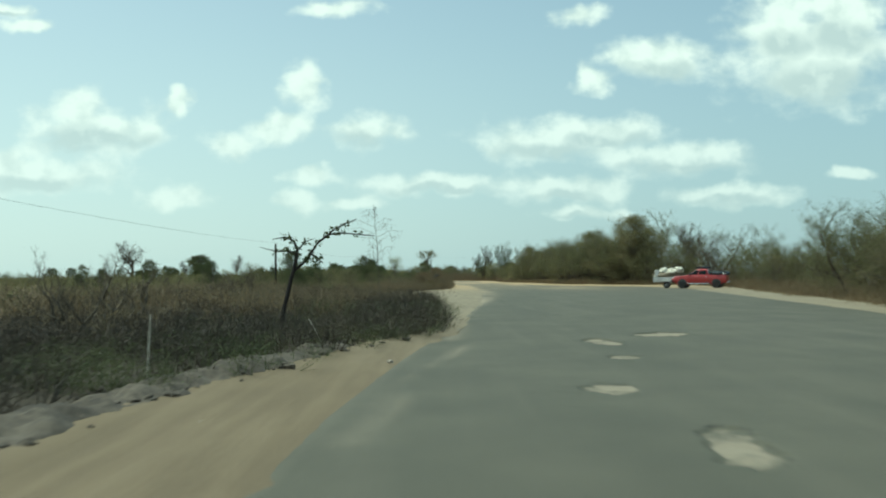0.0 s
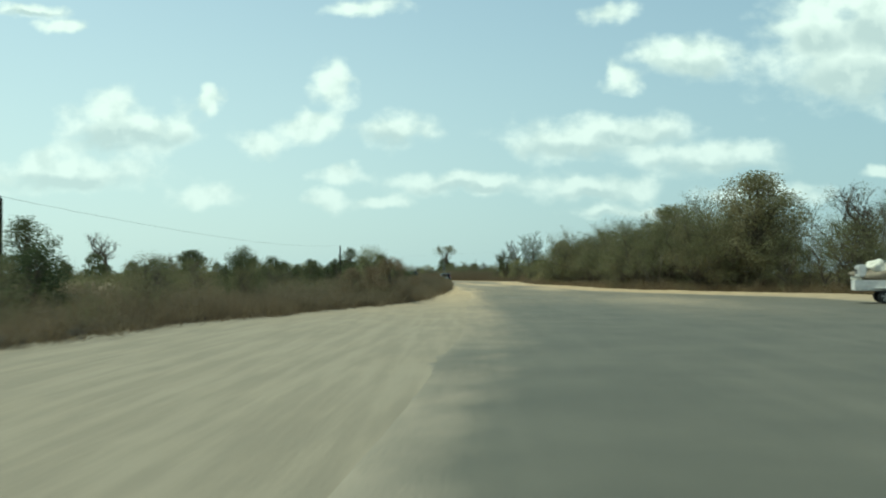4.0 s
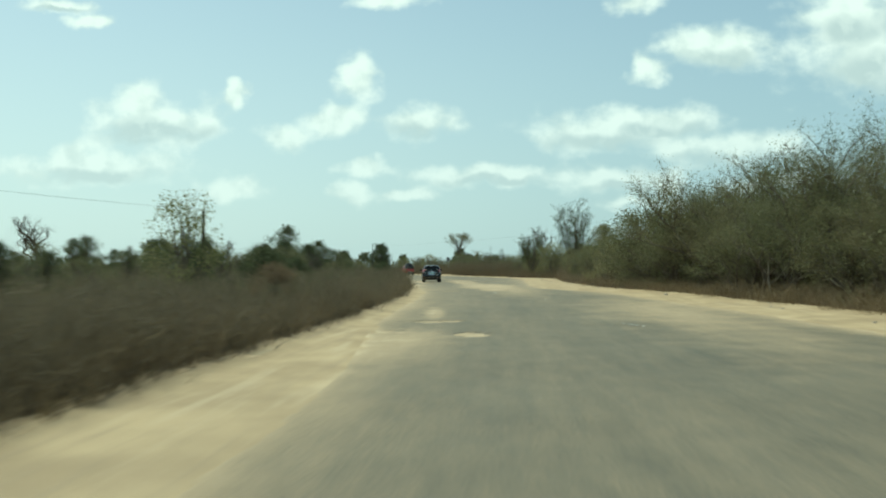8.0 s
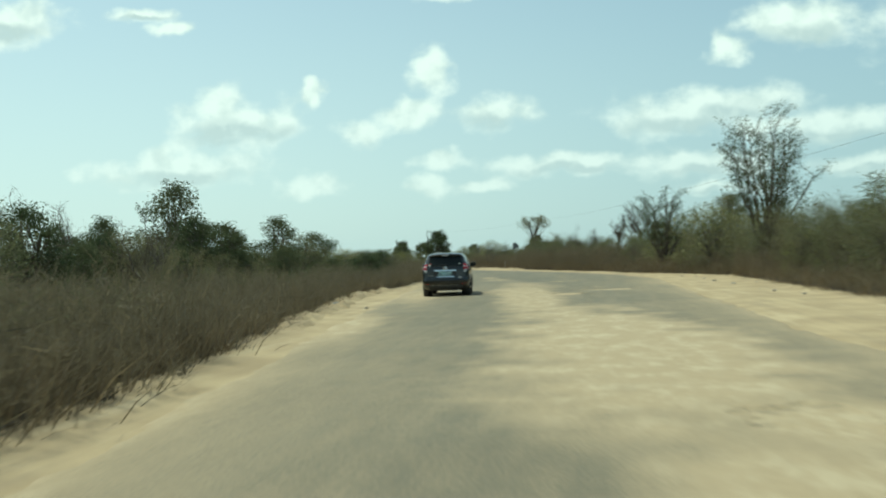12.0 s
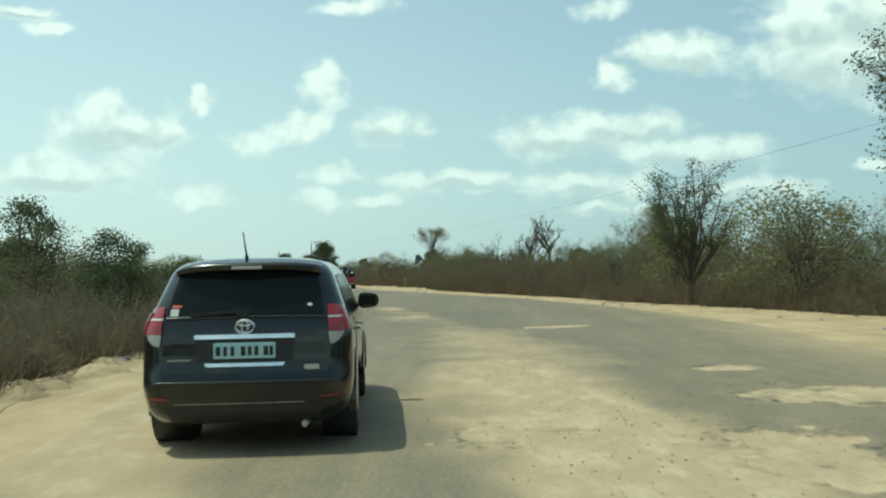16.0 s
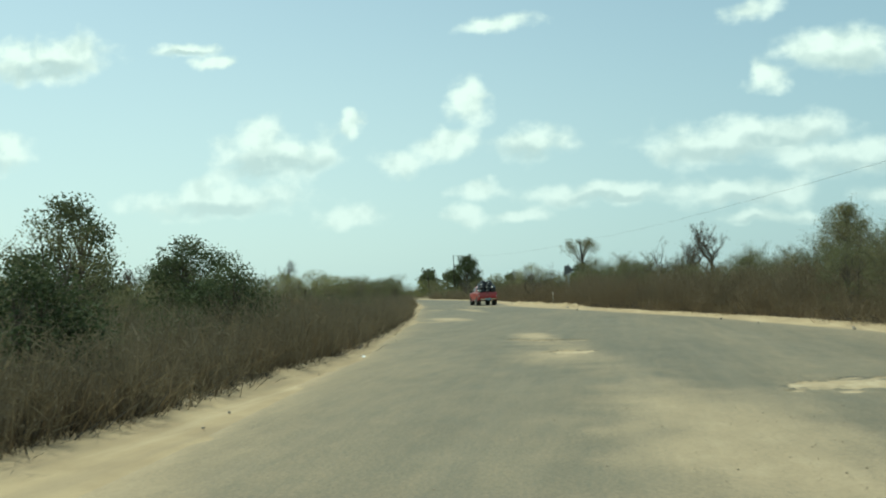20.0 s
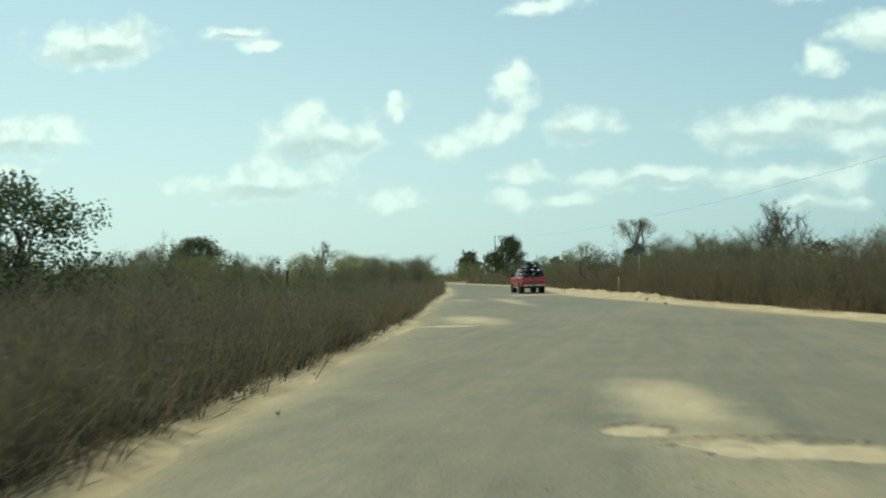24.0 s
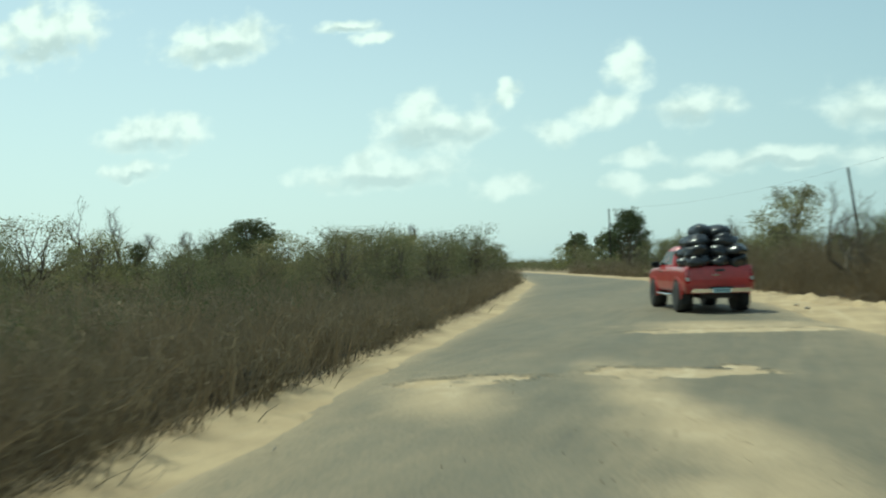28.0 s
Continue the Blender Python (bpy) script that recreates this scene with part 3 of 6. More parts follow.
def grow(rng, height, spread_out, stems=1, levels=3, forks=4, lean=0.25, flat=0.0, first=0.35, thick=0.045):
    """The limbs of a tree or shrub: paths for tubes, and the ends on which leaves sit."""
    paths, ends = [], []

    def limb(start, way, length, radius, level):
        n = 4 if level < 2 else 2
        points, at = [start], start
        for k in range(n):
            way = way + rng.randn(3) * lean * 0.45 + np.array([0, 0, 0.05 - flat * 0.08 * level])
            way = way / np.linalg.norm(way)
            at = at + way * length / n
            points.append(at)
        paths.append((points, np.linspace(radius, radius * 0.45, n + 1)))
        if level >= levels:
            ends.append(points[-1])
            ends.append(points[-2])
            return
        if level == levels - 1:
            ends.extend(points[2:])
        for k in range(forks):
            spot = points[1 + (k * 7 + level) % n] if k < forks - 1 else points[-1]
            if level == 0 and k < forks - 1:
                f = first + (1 - first) * (k + 0.5 * rng.rand()) / forks
                i = min(int(f * n), n - 1)
                spot = points[i] + (points[i + 1] - points[i]) * (f * n - i)
            angle = rng.rand() * 2 * math.pi
            out = np.array([math.cos(angle), math.sin(angle), 0.55 - flat * 0.4])
            child = way * 0.55 + out * spread_out * (0.7 + 0.6 * rng.rand())
            limb(spot, child / np.linalg.norm(child), length * (0.5 + 0.25 * rng.rand()), radius * 0.52, level + 1)

    for s in range(stems):
        angle = s * 2.4 + rng.rand()
        out = 0.0 if stems == 1 else 0.35 + 0.3 * rng.rand()
        way = np.array([math.cos(angle) * out, math.sin(angle) * out, 1.0])
        limb(np.array([math.cos(angle), math.sin(angle), 0]) * (0.0 if stems == 1 else 0.12 * height * rng.rand()) - np.array([0, 0, 0.15]), way / np.linalg.norm(way), height * 0.52, height * thick / (1 + 0.35 * (stems - 1)), 0)
    top = max(max(p[2] for p in pts) for pts, _ in paths)
    scale = height / top
    return [(np.asarray(p) * scale, r) for p, r in paths], np.asarray(ends) * scale


def boughs(rng, height, radius, low, clusters, stems=1, top=1.0, thick=0.02, fan=0.0):
    """The limbs of a full-crowned tree: an uneven dome of boughs from the height low up, and their ends."""
    paths, ends = [], []
    roots = []
    for s in range(stems):
        a = s * 2.4 + rng.rand()
        out = 0.0 if stems == 1 else 0.10 * height
        path = [np.array([math.cos(a) * out * k / 5, math.sin(a) * out * k / 5, height * (-0.02 + 0.15 * k)]) + rng.randn(3) * 0.012 * height * (k > 0) for k in range(6)]
        paths.append((path, np.linspace(thick, thick * 0.35, 6) * height / stems ** 0.5))
        roots.append(path)
    bulge = rng.rand(9) * 0.55 + 0.65
    for k in range(clusters):
        a = rng.rand() * 6.283
        f = low + (top - low) * rng.rand() ** 0.8
        rim = math.sqrt(max(0.03, 1 - ((f - low * 0.6 - 0.25) / (top - low * 0.6 - 0.22)) ** 2)) if f > low * 0.6 + 0.25 else 0.8 + 0.2 * rng.rand()
        reach = radius * rim * bulge[int(a / 6.284 * 9)] * (0.35 + 0.65 * rng.rand() ** 0.45)
        reach *= 1 - fan * (1 - f)
        end = np.array([math.cos(a) * reach, math.sin(a) * reach, f * height * (0.86 + 0.14 * bulge[(k * 5) % 9])])
        path = roots[k % stems]
        start = path[min(5, max(1, int(f * 5.5) - 1))]
        mid = start * 0.45 + end * 0.55 + np.array([0, 0, 0.05 * height]) + rng.randn(3) * 0.03 * height
        paths.append(([start, mid, end], np.array([0.30, 0.18, 0.06]) * thick * height))
        ends += [end, mid * 0.4 + end * 0.6]
    return paths, np.asarray(ends)


def broom(rng, height, stems, reach, fork=0.2, thick=0.014):
    """The limbs of a vase-shaped tree: many upright stems that fan out from a low fork, with short twigs along them."""
    paths, ends = [([np.array([0, 0, -0.15]), np.array([0.02, 0, 0.3 * fork * height]), np.array([-0.02, 0.02, 0.7 * fork * height]), np.array([0, 0, fork * height])], np.linspace(1.5, 1.1, 4) * thick * height)], []
    for s in range(stems):
        a = s * 2.4 + 0.5 * rng.rand()
        out = reach * height * math.sqrt((s + 0.5) / stems) * (0.8 + 0.3 * rng.rand())
        tall = height * (1.0 - 0.30 * (out / (reach * height)) ** 2 - 0.12 * rng.rand())
        foot = fork * height * (0.55 + 0.45 * rng.rand())
        pts = []
        for k in range(6):
            f = k / 5
            pts.append(np.array([math.cos(a), math.sin(a), 0]) * out * f ** 0.8 + np.array([0, 0, foot + (tall - foot) * f ** 1.05]) + rng.randn(3) * 0.012 * height * (k > 0))
        paths.append((pts, np.linspace(0.62, 0.10, 6) * thick * height))
        for k in range(11):
            f = 0.30 + 0.70 * (k + rng.rand()) / 11
            i = min(int(f * 5), 4)
            root = pts[i] + (pts[i + 1] - pts[i]) * (f * 5 - i)
            b = a + rng.randn() * 1.2
            tip = root + np.array([math.cos(b), math.sin(b), 0.9]) * height * (0.05 + 0.07 * rng.rand())
            paths.append(([root, (root + tip) / 2 + rng.randn(3) * 0.006 * height, tip], np.array([0.16, 0.11, 0.05]) * thick * height))
            ends += [tip, root * 0.4 + tip * 0.6]
    return paths, np.asarray(ends)


def plant_meshes(name, seed, height, leaf, per_end, size, scatter, wood=BARK, dome=None, vase=None, haze=0, **shape):
    rng = np.random.RandomState(seed)
    paths, ends = boughs(rng, height, **dome) if dome else broom(rng, height, **vase) if vase else grow(rng, height, **shape)
    (v, f), (w, g) = tubes([p for p in paths if len(p[0]) > 3], 6), tubes([p for p in paths if len(p[0]) <= 3], 3)
    trunk = mesh_from(name + "_trunk", np.concatenate([v, w]), np.concatenate([f, g + len(v)]), wood, True)
    if not per_end:
        return trunk, None
    lv, lf = leaves(rng, ends, scatter, per_end, size)
    faces = [lf]
    if haze:        # fine twigs about the ends of the limbs
        foot = np.repeat(ends, haze, 0) + rng.randn(len(ends) * haze, 3) * 0.05
        way = rng.randn(len(foot), 3) + np.array([0, 0, 0.4])
        way *= scatter * (0.9 + 0.9 * rng.rand(len(foot), 1)) / np.linalg.norm(way, axis=1)[:, None]
        side = np.cross(way, rng.randn(len(foot), 3))
        side *= 0.006 / np.linalg.norm(side, axis=1)[:, None]
        faces.append((np.arange(len(foot) * 3).reshape(-1, 3) + len(lv)).astype(np.int32))
        lv = np.concatenate([lv, np.stack([foot - side, foot + side, foot + way], 1).reshape(-1, 3)])
    return trunk, mesh_from(name + "_crown", lv, faces, leaf)


KINDS = {}


def kind(name, label, category, *args, **shape):
    KINDS[name] = (label, category) + plant_meshes(name, *args, **shape)


kind("thorn_tree", "grey-brown thorn tree with sparse olive foliage in the thicket", "tree", 11, 6.0, OLIVE, 24, 0.055, 0.33, haze=9, spread_out=0.85, stems=3, levels=3, forks=4, lean=0.4, thick=0.028)
kind("thorn_tree_low", "low spreading thorn tree with dry olive leaves", "tree", 12, 4.2, OLIVE, 22, 0.048, 0.30, haze=8, spread_out=1.0, stems=5, levels=3, forks=3, lean=0.45, thick=0.03)
kind("bare_tree", "bare grey tree with fine leafless branches", "tree", 13, 5.5, TWIG, 1, 0.05, 0.22, haze=2, spread_out=0.75, stems=3, levels=4, forks=3, lean=0.35)
kind("dark_tree", "dark green leafy tree above the dry bush", "tree", 14, 6.0, GREEN, 48, 0.12, 0.34, dome=dict(radius=2.3, low=0.16, clusters=72, stems=2))
kind("round_tree", "round dense dark green tree", "tree", 15, 9.0, GREEN, 40, 0.27, 0.55, dome=dict(radius=4.0, low=0.10, clusters=120))
kind("flat_tree", "flat-topped savanna tree with a bare trunk", "tree", 16, 13.0, OLIVE, 22, 0.22, 0.5, haze=5, dome=dict(radius=6.2, low=0.80, clusters=60, thick=0.016))
kind("broom_tree", "vase-shaped tree with many upright branches and thin dark leaves", "tree", 17, 8.6, GREEN, 19, 0.08, 0.21, haze=8, vase=dict(stems=19, reach=0.25))
kind("pale_tree", "full-crowned tree with pale dry olive foliage", "tree", 23, 8.0, PALE, 84, 0.12, 0.46, haze=8, dome=dict(radius=3.0, low=0.30, clusters=110, stems=2))
kind("leafy_shrub", "leafy dark green shrub at the roadside", "shrub", 18, 3.2, GREEN, 62, 0.08, 0.28, dome=dict(radius=1.5, low=0.13, clusters=66, stems=3))
kind("yellow_shrub", "yellow-green leafy shrub in the dry bush", "shrub", 19, 3.4, YELLOW, 36, 0.075, 0.26, haze=4, dome=dict(radius=1.8, low=0.12, clusters=48, stems=4))
kind("olive_shrub", "olive-leaved bush in the roadside thicket", "bush", 22, 3.0, OLIVE, 30, 0.058, 0.25, haze=8, dome=dict(radius=1.6, low=0.03, clusters=52, stems=4))
kind("wide_tree", "wide tree with bare spreading limbs and thin foliage", "tree", 20, 12.0, TWIG, 2, 0.15, 0.6, haze=5, spread_out=1.0, levels=4, forks=4, lean=0.35, first=0.3)
kind("brown_bush", "dense rust-brown dry bush at the shoulder", "bush", 21, 2.0, RUST, 46, 0.045, 0.15, haze=16, dome=dict(radius=1.0, low=0.02, clusters=60, stems=6, thick=0.012))


def stand(name, x, y, tall, z=0.0, wide=1.0, turn=None):
    """One tree or shrub of a kind, scaled to the height given."""
    label, category, trunk, crown = KINDS[name]
    top = max(v.co.z for v in trunk.vertices) if name not in TOPS else TOPS[name]
    TOPS[name] = top
    s = tall / top
    spin = turn if turn is not None else (x * 37 + y * 53) % 360
    ob = thing(category, pose(x, y, z, 0, 0, spin) @ Matrix.Diagonal((s * wide, s * wide, s, 1)), label, category, name.replace("_", " ") + "s along the road")
    part("trunk", trunk, None, ob)
    if crown:
        part("crown", crown, None, ob)
    return ob


TOPS = {}
# trees that stand out, one by one
stand("flat_tree", -7.4, 404, 13.6)
stand("round_tree", -31.7, 374, 9.0)
stand("broom_tree", 14.3, 200.5, 9.2, wide=1.05)
stand("broom_tree", 9.9, 211.5, 5.9, wide=1.35)
stand("thorn_tree", 36.4, 154, 12.4, wide=0.9)
stand("yellow_shrub", -7.8, 136.6, 4.4, wide=0.8)
stand("dark_tree", -18.5, 198.1, 6.2)
stand("dark_tree", -18.4, 214.3, 5.0, wide=1.1)
stand("leafy_shrub", -17.7, 222, 3.9, wide=1.2)
stand("leafy_shrub", -7.4, 197.6, 1.9, wide=1.2)
stand("leafy_shrub", -8.6, 206.3, 2.1, wide=1.3)
stand("bare_tree", 5.3, 261.5, 5.4, wide=1.1)
stand("wide_tree", 13, 337, 10.0, wide=0.8)
stand("round_tree", -112, 391, 11.8, wide=1.4)
stand("wide_tree", -117, 482, 14.5, wide=0.9)
stand("wide_tree", 20.3, 377, 14.5, wide=0.85)
stand("pale_tree", 32, 315, 11.5, wide=0.8)
stand("yellow_shrub", 12.8, 208.5, 4.2, wide=1.3)
stand("wide_tree", 30.5, 104, 7.5, wide=0.9)
stand("brown_bush", -0.75, 87.0, 2.2, wide=1.2)
stand("brown_bush", -1.9, 88.6, 1.8)
stand("brown_bush", -0.2, 122.3, 1.5)
stand("brown_bush", -0.4, 101, 1.3)
stand("brown_bush", -0.6, 124.5, 1.4)
stand("brown_bush", -2.4, 84, 1.7)
stand("olive_shrub", -2.4, 92, 2.7, wide=1.1)
stand("bare_tree", 29.5, 93, 7.2, wide=1.1)
stand("dark_tree", -13.8, 76.5, 3.6, wide=1.0)
stand("bare_tree", -12.4, 183.7, 3.8)
stand("bare_tree", -16.6, 182.4, 4.6)
stand("leafy_shrub", -12.5, 199, 2.4, wide=1.2)
stand("yellow_shrub", -38, 305, 4.0, wide=1.8)
for bx, by, tall in ((-50, 331, 4.8), (-54, 338, 5.8), (-58, 333, 5.4), (-62, 340, 5.0), (-47, 322, 4.2)):
    stand("yellow_shrub", bx, by, tall, wide=1.3)
stand("pale_tree", 24.6, 109, 8.6, wide=1.0)
stand("pale_tree", 22.0, 123, 7.4, wide=1.1)
stand("thorn_tree", 44, 121, 8.0)
stand("wide_tree", -119, 325, 16.0, wide=1.15)
stand("wide_tree", -94, 338, 7.2, wide=1.3)
stand("wide_tree", -113, 374, 9.4, wide=1.0)
stand("wide_tree", -123, 359, 7.4, wide=1.2)

# ---- undergrowth ----
def tuft(rng, height, blades, width, reach):
    """Arrays of one clump of dry grass: thin bent blades."""
    base = rng.randn(blades, 3) * np.array([reach * 0.35, reach * 0.35, 0])
    tall = height * (0.45 + 0.6 * rng.rand(blades))
    lean = rng.randn(blades, 2) * 0.6 * reach
    side = rng.randn(blades, 2)
    side /= np.linalg.norm(side, axis=1)[:, None]
    w = width * (0.6 + 0.8 * rng.rand(blades))[:, None]
    side3 = np.concatenate([side, np.zeros((blades, 1))], 1) * w
    mid = base + np.concatenate([lean * 0.4, tall[:, None] * 0.55], 1)
    tip = base + np.concatenate([lean, tall[:, None]], 1)
    v = np.stack([base - side3 * 0.5, base + side3 * 0.5, mid + side3 * 0.5, mid - side3 * 0.5, tip], 1).reshape(-1, 3)
    i = np.arange(blades)[:, None] * 5
    return v, (i + np.array([[0, 1, 2, 3]])).astype(np.int32), (i + np.array([[3, 2, 4]])).astype(np.int32)


def shrublet(rng, stems, twigs, bits, width, bit, reach=1.0):
    """Arrays of one low shrub, 1 m tall: bent stems, a haze of fine twigs on them, and small dry leaves."""
    angle = rng.rand(stems) * 6.283
    out = reach * 0.5 * np.sqrt(rng.rand(stems))
    root = np.stack([np.cos(angle) * out * 0.5, np.sin(angle) * out * 0.5, np.zeros(stems) - 0.05], 1)
    tall = (0.55 + 0.45 * rng.rand(stems)) * (1 - 0.25 * out / reach)
    tip = np.stack([np.cos(angle) * out * 1.3 + 0.1 * rng.randn(stems), np.sin(angle) * out * 1.3 + 0.1 * rng.randn(stems), tall], 1)
    bow = (root + tip) / 2 + rng.randn(stems, 3) * 0.07
    side = np.concatenate([rng.randn(stems, 2), np.zeros((stems, 1))], 1)
    side *= width * 0.6 / np.linalg.norm(side, axis=1)[:, None]
    v = [np.stack([root - side, root + side, bow + side * 0.7, bow - side * 0.7, tip], 1).reshape(-1, 3)]
    i = np.arange(stems)[:, None] * 5
    quads, tris = [i + np.array([[0, 1, 2, 3]])], [i + np.array([[3, 2, 4]])]
    base = stems * 5
    pick, f = rng.randint(0, stems, twigs), 0.15 + 0.8 * rng.rand(twigs, 1)
    foot = (1 - f) ** 2 * root[pick] + 2 * f * (1 - f) * bow[pick] + f * f * tip[pick]
    way = rng.randn(twigs, 3) * np.array([0.8, 0.8, 0.5]) + np.array([0, 0, 0.55])
    way *= (0.16 + 0.30 * rng.rand(twigs, 1)) / np.linalg.norm(way, axis=1)[:, None]
    side = np.cross(way, rng.randn(twigs, 3))
    side *= width * 0.4 / np.linalg.norm(side, axis=1)[:, None]
    v.append(np.stack([foot - side, foot + side, foot + way], 1).reshape(-1, 3))
    tris.append(np.arange(twigs * 3).reshape(-1, 3) + base)
    base += twigs * 3
    if bits:
        spot = foot[rng.randint(0, twigs, bits)] + way[rng.randint(0, twigs, bits)] * rng.rand(bits, 1)
        lv, lf = leaves(rng, spot, 0.05, 1, bit)
        quads.append(lf + base)
        v.append(lv)
    return np.concatenate(v), np.concatenate(quads).astype(np.int32), np.concatenate(tris).astype(np.int32)


def sow(name, clumps, spots, mat, label, category):
    """Joins clumps, set at the spots (x, y, z, size, height), into one object of stuff."""
    rng = np.random.RandomState(len(name) * 13)
    all_v, all_q, all_t, base = [], [], [], 0
    for x, y, z, s, h in spots:
        v, q, t = clumps[rng.randint(len(clumps))]
        a = rng.rand() * 6.283
        c, n = math.cos(a) * s, math.sin(a) * s
        w = np.stack([v[:, 0] * c - v[:, 1] * n + x, v[:, 0] * n + v[:, 1] * c + y, v[:, 2] * h + z], 1)
        all_v.append(w)
        all_q.append(q + base)
        all_t.append(t + base)
        base += len(v)
    me = mesh_from(name, np.concatenate(all_v), [np.concatenate(all_q), np.concatenate(all_t)], mat)
    return tagged(new(name, me), label, category, kind="stuff")


rng = np.random.RandomState(5)
STALKS = [shrublet(rng, 12, 72, 18, 0.014, 0.034) for k in range(7)]
THIN_STALKS = [shrublet(rng, 8, 44, 14, 0.026, 0.05, 1.1) for k in range(6)]
GRASSES = [tuft(rng, 1.0, 18, 0.011, 0.5) for k in range(5)]
BRUSH = [shrublet(rng, 6, 20, 30, 0.03, 0.10, 1.2) for k in range(7)]
THICK = [shrublet(rng, 10, 60, 84, 0.011, 0.037, 1.2) for k in range(7)]


def belt(knots, sign, y0, y1, count, near, far, low, high, size, seed, power=1.6):
    """Spots in a strip beside the road, denser towards its edge."""
    r = np.random.RandomState(seed)
    ys = y0 + (y1 - y0) * r.rand(count)
    out = near + (far - near) * r.rand(count) ** power
    xs = edge(ys, knots) + sign * out
    hs = (low + (high - low) * r.rand(count)) * (0.8 + 0.35 * wave(xs, ys, 7.0, seed))
    hs *= np.clip(0.78 + out / 0.9, 0.62, 1.0)
    return np.stack([xs, ys, np.full(count, 0.0), size * (0.7 + 0.6 * r.rand(count)), hs], 1)


left_burnt = np.concatenate([belt(BUSH_LEFT, -1, -8, 24, 900, 0.9, 14, 0.6, 1.25, 0.95, 21, 1.1), belt(BUSH_LEFT, -1, 14, 60, 900, 0.1, 14, 0.7, 1.35, 1.0, 28, 1.3)])
left_near = np.concatenate([belt(BUSH_LEFT, -1, 76, 262, 2000, -0.1, 0.9, 0.8, 1.35, 0.85, 33, 1.0), belt(BUSH_LEFT, -1, 34, 110, 1050, 0.0, 7, 0.8, 1.6, 1.0, 1, 1.3), belt(BUSH_LEFT, -1, 100, 155, 750, 0.0, 6, 1.0, 1.8, 0.95, 2, 1.4), belt(BUSH_LEFT, -1, 150, 300, 1600, 0.0, 6.5, 1.15, 1.85, 1.05, 29, 1.4)])
right_near = np.concatenate([belt(BUSH_RIGHT, 1, 20, 200, 900, 0.0, 5, 0.7, 1.6, 1.0, 3, 1.2), belt(BUSH_RIGHT, 1, 195, 235, 420, 0.0, 6, 1.2, 2.3, 1.1, 4, 1.2), belt(BUSH_RIGHT, 1, 222, 300, 1250, 0.2, 6, 1.8, 3.1, 1.2, 34, 1.1)])
left_deep = np.concatenate([belt(BUSH_LEFT, -1, 10, 150, 1100, 5, 26, 1.0, 1.8, 1.25, 12, 1.2), belt(BUSH_LEFT, -1, 145, 345, 1500, 5, 26, 1.2, 2.0, 1.3, 30, 1.2), belt(BUSH_LEFT, -1, 290, 345, 300, 0, 8, 0.9, 1.6, 1.2, 13)])
right_deep = np.concatenate([belt(BUSH_RIGHT, 1, 20, 345, 2000, 4, 20, 1.2, 2.5, 1.3, 14, 1.2), belt(BUSH_RIGHT, 1, 300, 345, 300, 0, 8, 1.4, 2.4, 1.3, 15)])
sow("green_weeds", THICK, belt(BUSH_LEFT, -1, 10, 46, 420, 0.0, 5, 0.4, 0.95, 0.9, 35, 1.3), GREEN, "low green weeds at the edge of the scorched ground", "weeds")
sow("burnt_undergrowth", STALKS, left_burnt, TWIG, "grey scorched twigs on blackened soil beside the road", "undergrowth")
sow("dry_undergrowth", STALKS, left_near, STALK, "brown dry undergrowth along the sandy shoulder", "undergrowth")
sow("dry_undergrowth", STALKS, right_near, STALK, "brown dry undergrowth below the thicket", "undergrowth")
sow("dry_bush", THIN_STALKS, left_deep, STALK, "brown leafless bush behind the roadside grass", "bush")
sow("dry_bush", THIN_STALKS, right_deep, STALK, "brown leafless bush between the thorn trees", "bush")
olive_near = np.concatenate([belt(BUSH_LEFT, -1, 46, 150, 380, 0.6, 12, 1.0, 1.8, 1.1, 22, 1.0), belt(BUSH_LEFT, -1, 145, 255, 280, 1.5, 11, 1.2, 2.0, 1.2, 31, 1.0)])
sow("olive_bush", THICK, olive_near, OLIVE, "olive-leaved low bushes among the dry undergrowth", "bush")
tall_right = np.concatenate([belt(BUSH_RIGHT, 1, 30, 205, 330, 1.0, 9, 1.6, 2.8, 1.6, 24, 1.0)])
sow("thicket", THICK, tall_right, OLIVE, "tangled olive and brown thicket beside the road", "thicket")
grass_spots = np.concatenate([belt(BUSH_LEFT, -1, 60, 112, 1300, -0.3, 2.2, 0.35, 0.85, 0.9, 6, 1.2), belt(BUSH_LEFT, -1, 110, 300, 500, -0.2, 1.0, 0.15, 0.4, 0.7, 46, 1.2), belt(BUSH_RIGHT, 1, 20, 300, 1800, -0.4, 3.0, 0.3, 0.9, 0.9, 7, 1.2)])
under_right = belt(BUSH_RIGHT, 1, 62, 160, 700, -0.2, 3.0, 0.6, 1.3, 1.1, 45, 1.0)
sow("pale_undergrowth", STALKS, under_right, STRAW, "pale straw-brown dry shrubs below the thorn thicket", "undergrowth")
# short dark stems added to paint in the shade at the bush's foot
shade_stem_spots = np.concatenate([belt(BUSH_LEFT, -1, 20, 285, 3400, -0.05, 0.9, 0.25, 0.6, 1.0, 48, 1.0), belt(BUSH_RIGHT, 1, 150, 300, 1200, 0.0, 1.0, 0.25, 0.6, 1.0, 49, 1.0)])
sow("dead_growth", GRASSES, shade_stem_spots, TWIG, "added dark stems standing in for the shade at the foot of the bush", "undergrowth")
rust_spots = np.concatenate([belt(BUSH_LEFT, -1, 26, 66, 700, 3.0, 16, 0.8, 1.3, 1.2, 47, 1.0), belt(BUSH_LEFT, -1, 66, 290, 4200, 0.0, 4.0, 0.8, 1.35, 1.0, 41, 1.3), belt(BUSH_RIGHT, 1, 60, 310, 2400, 0.0, 4.0, 0.6, 1.2, 1.0, 42, 1.2)])
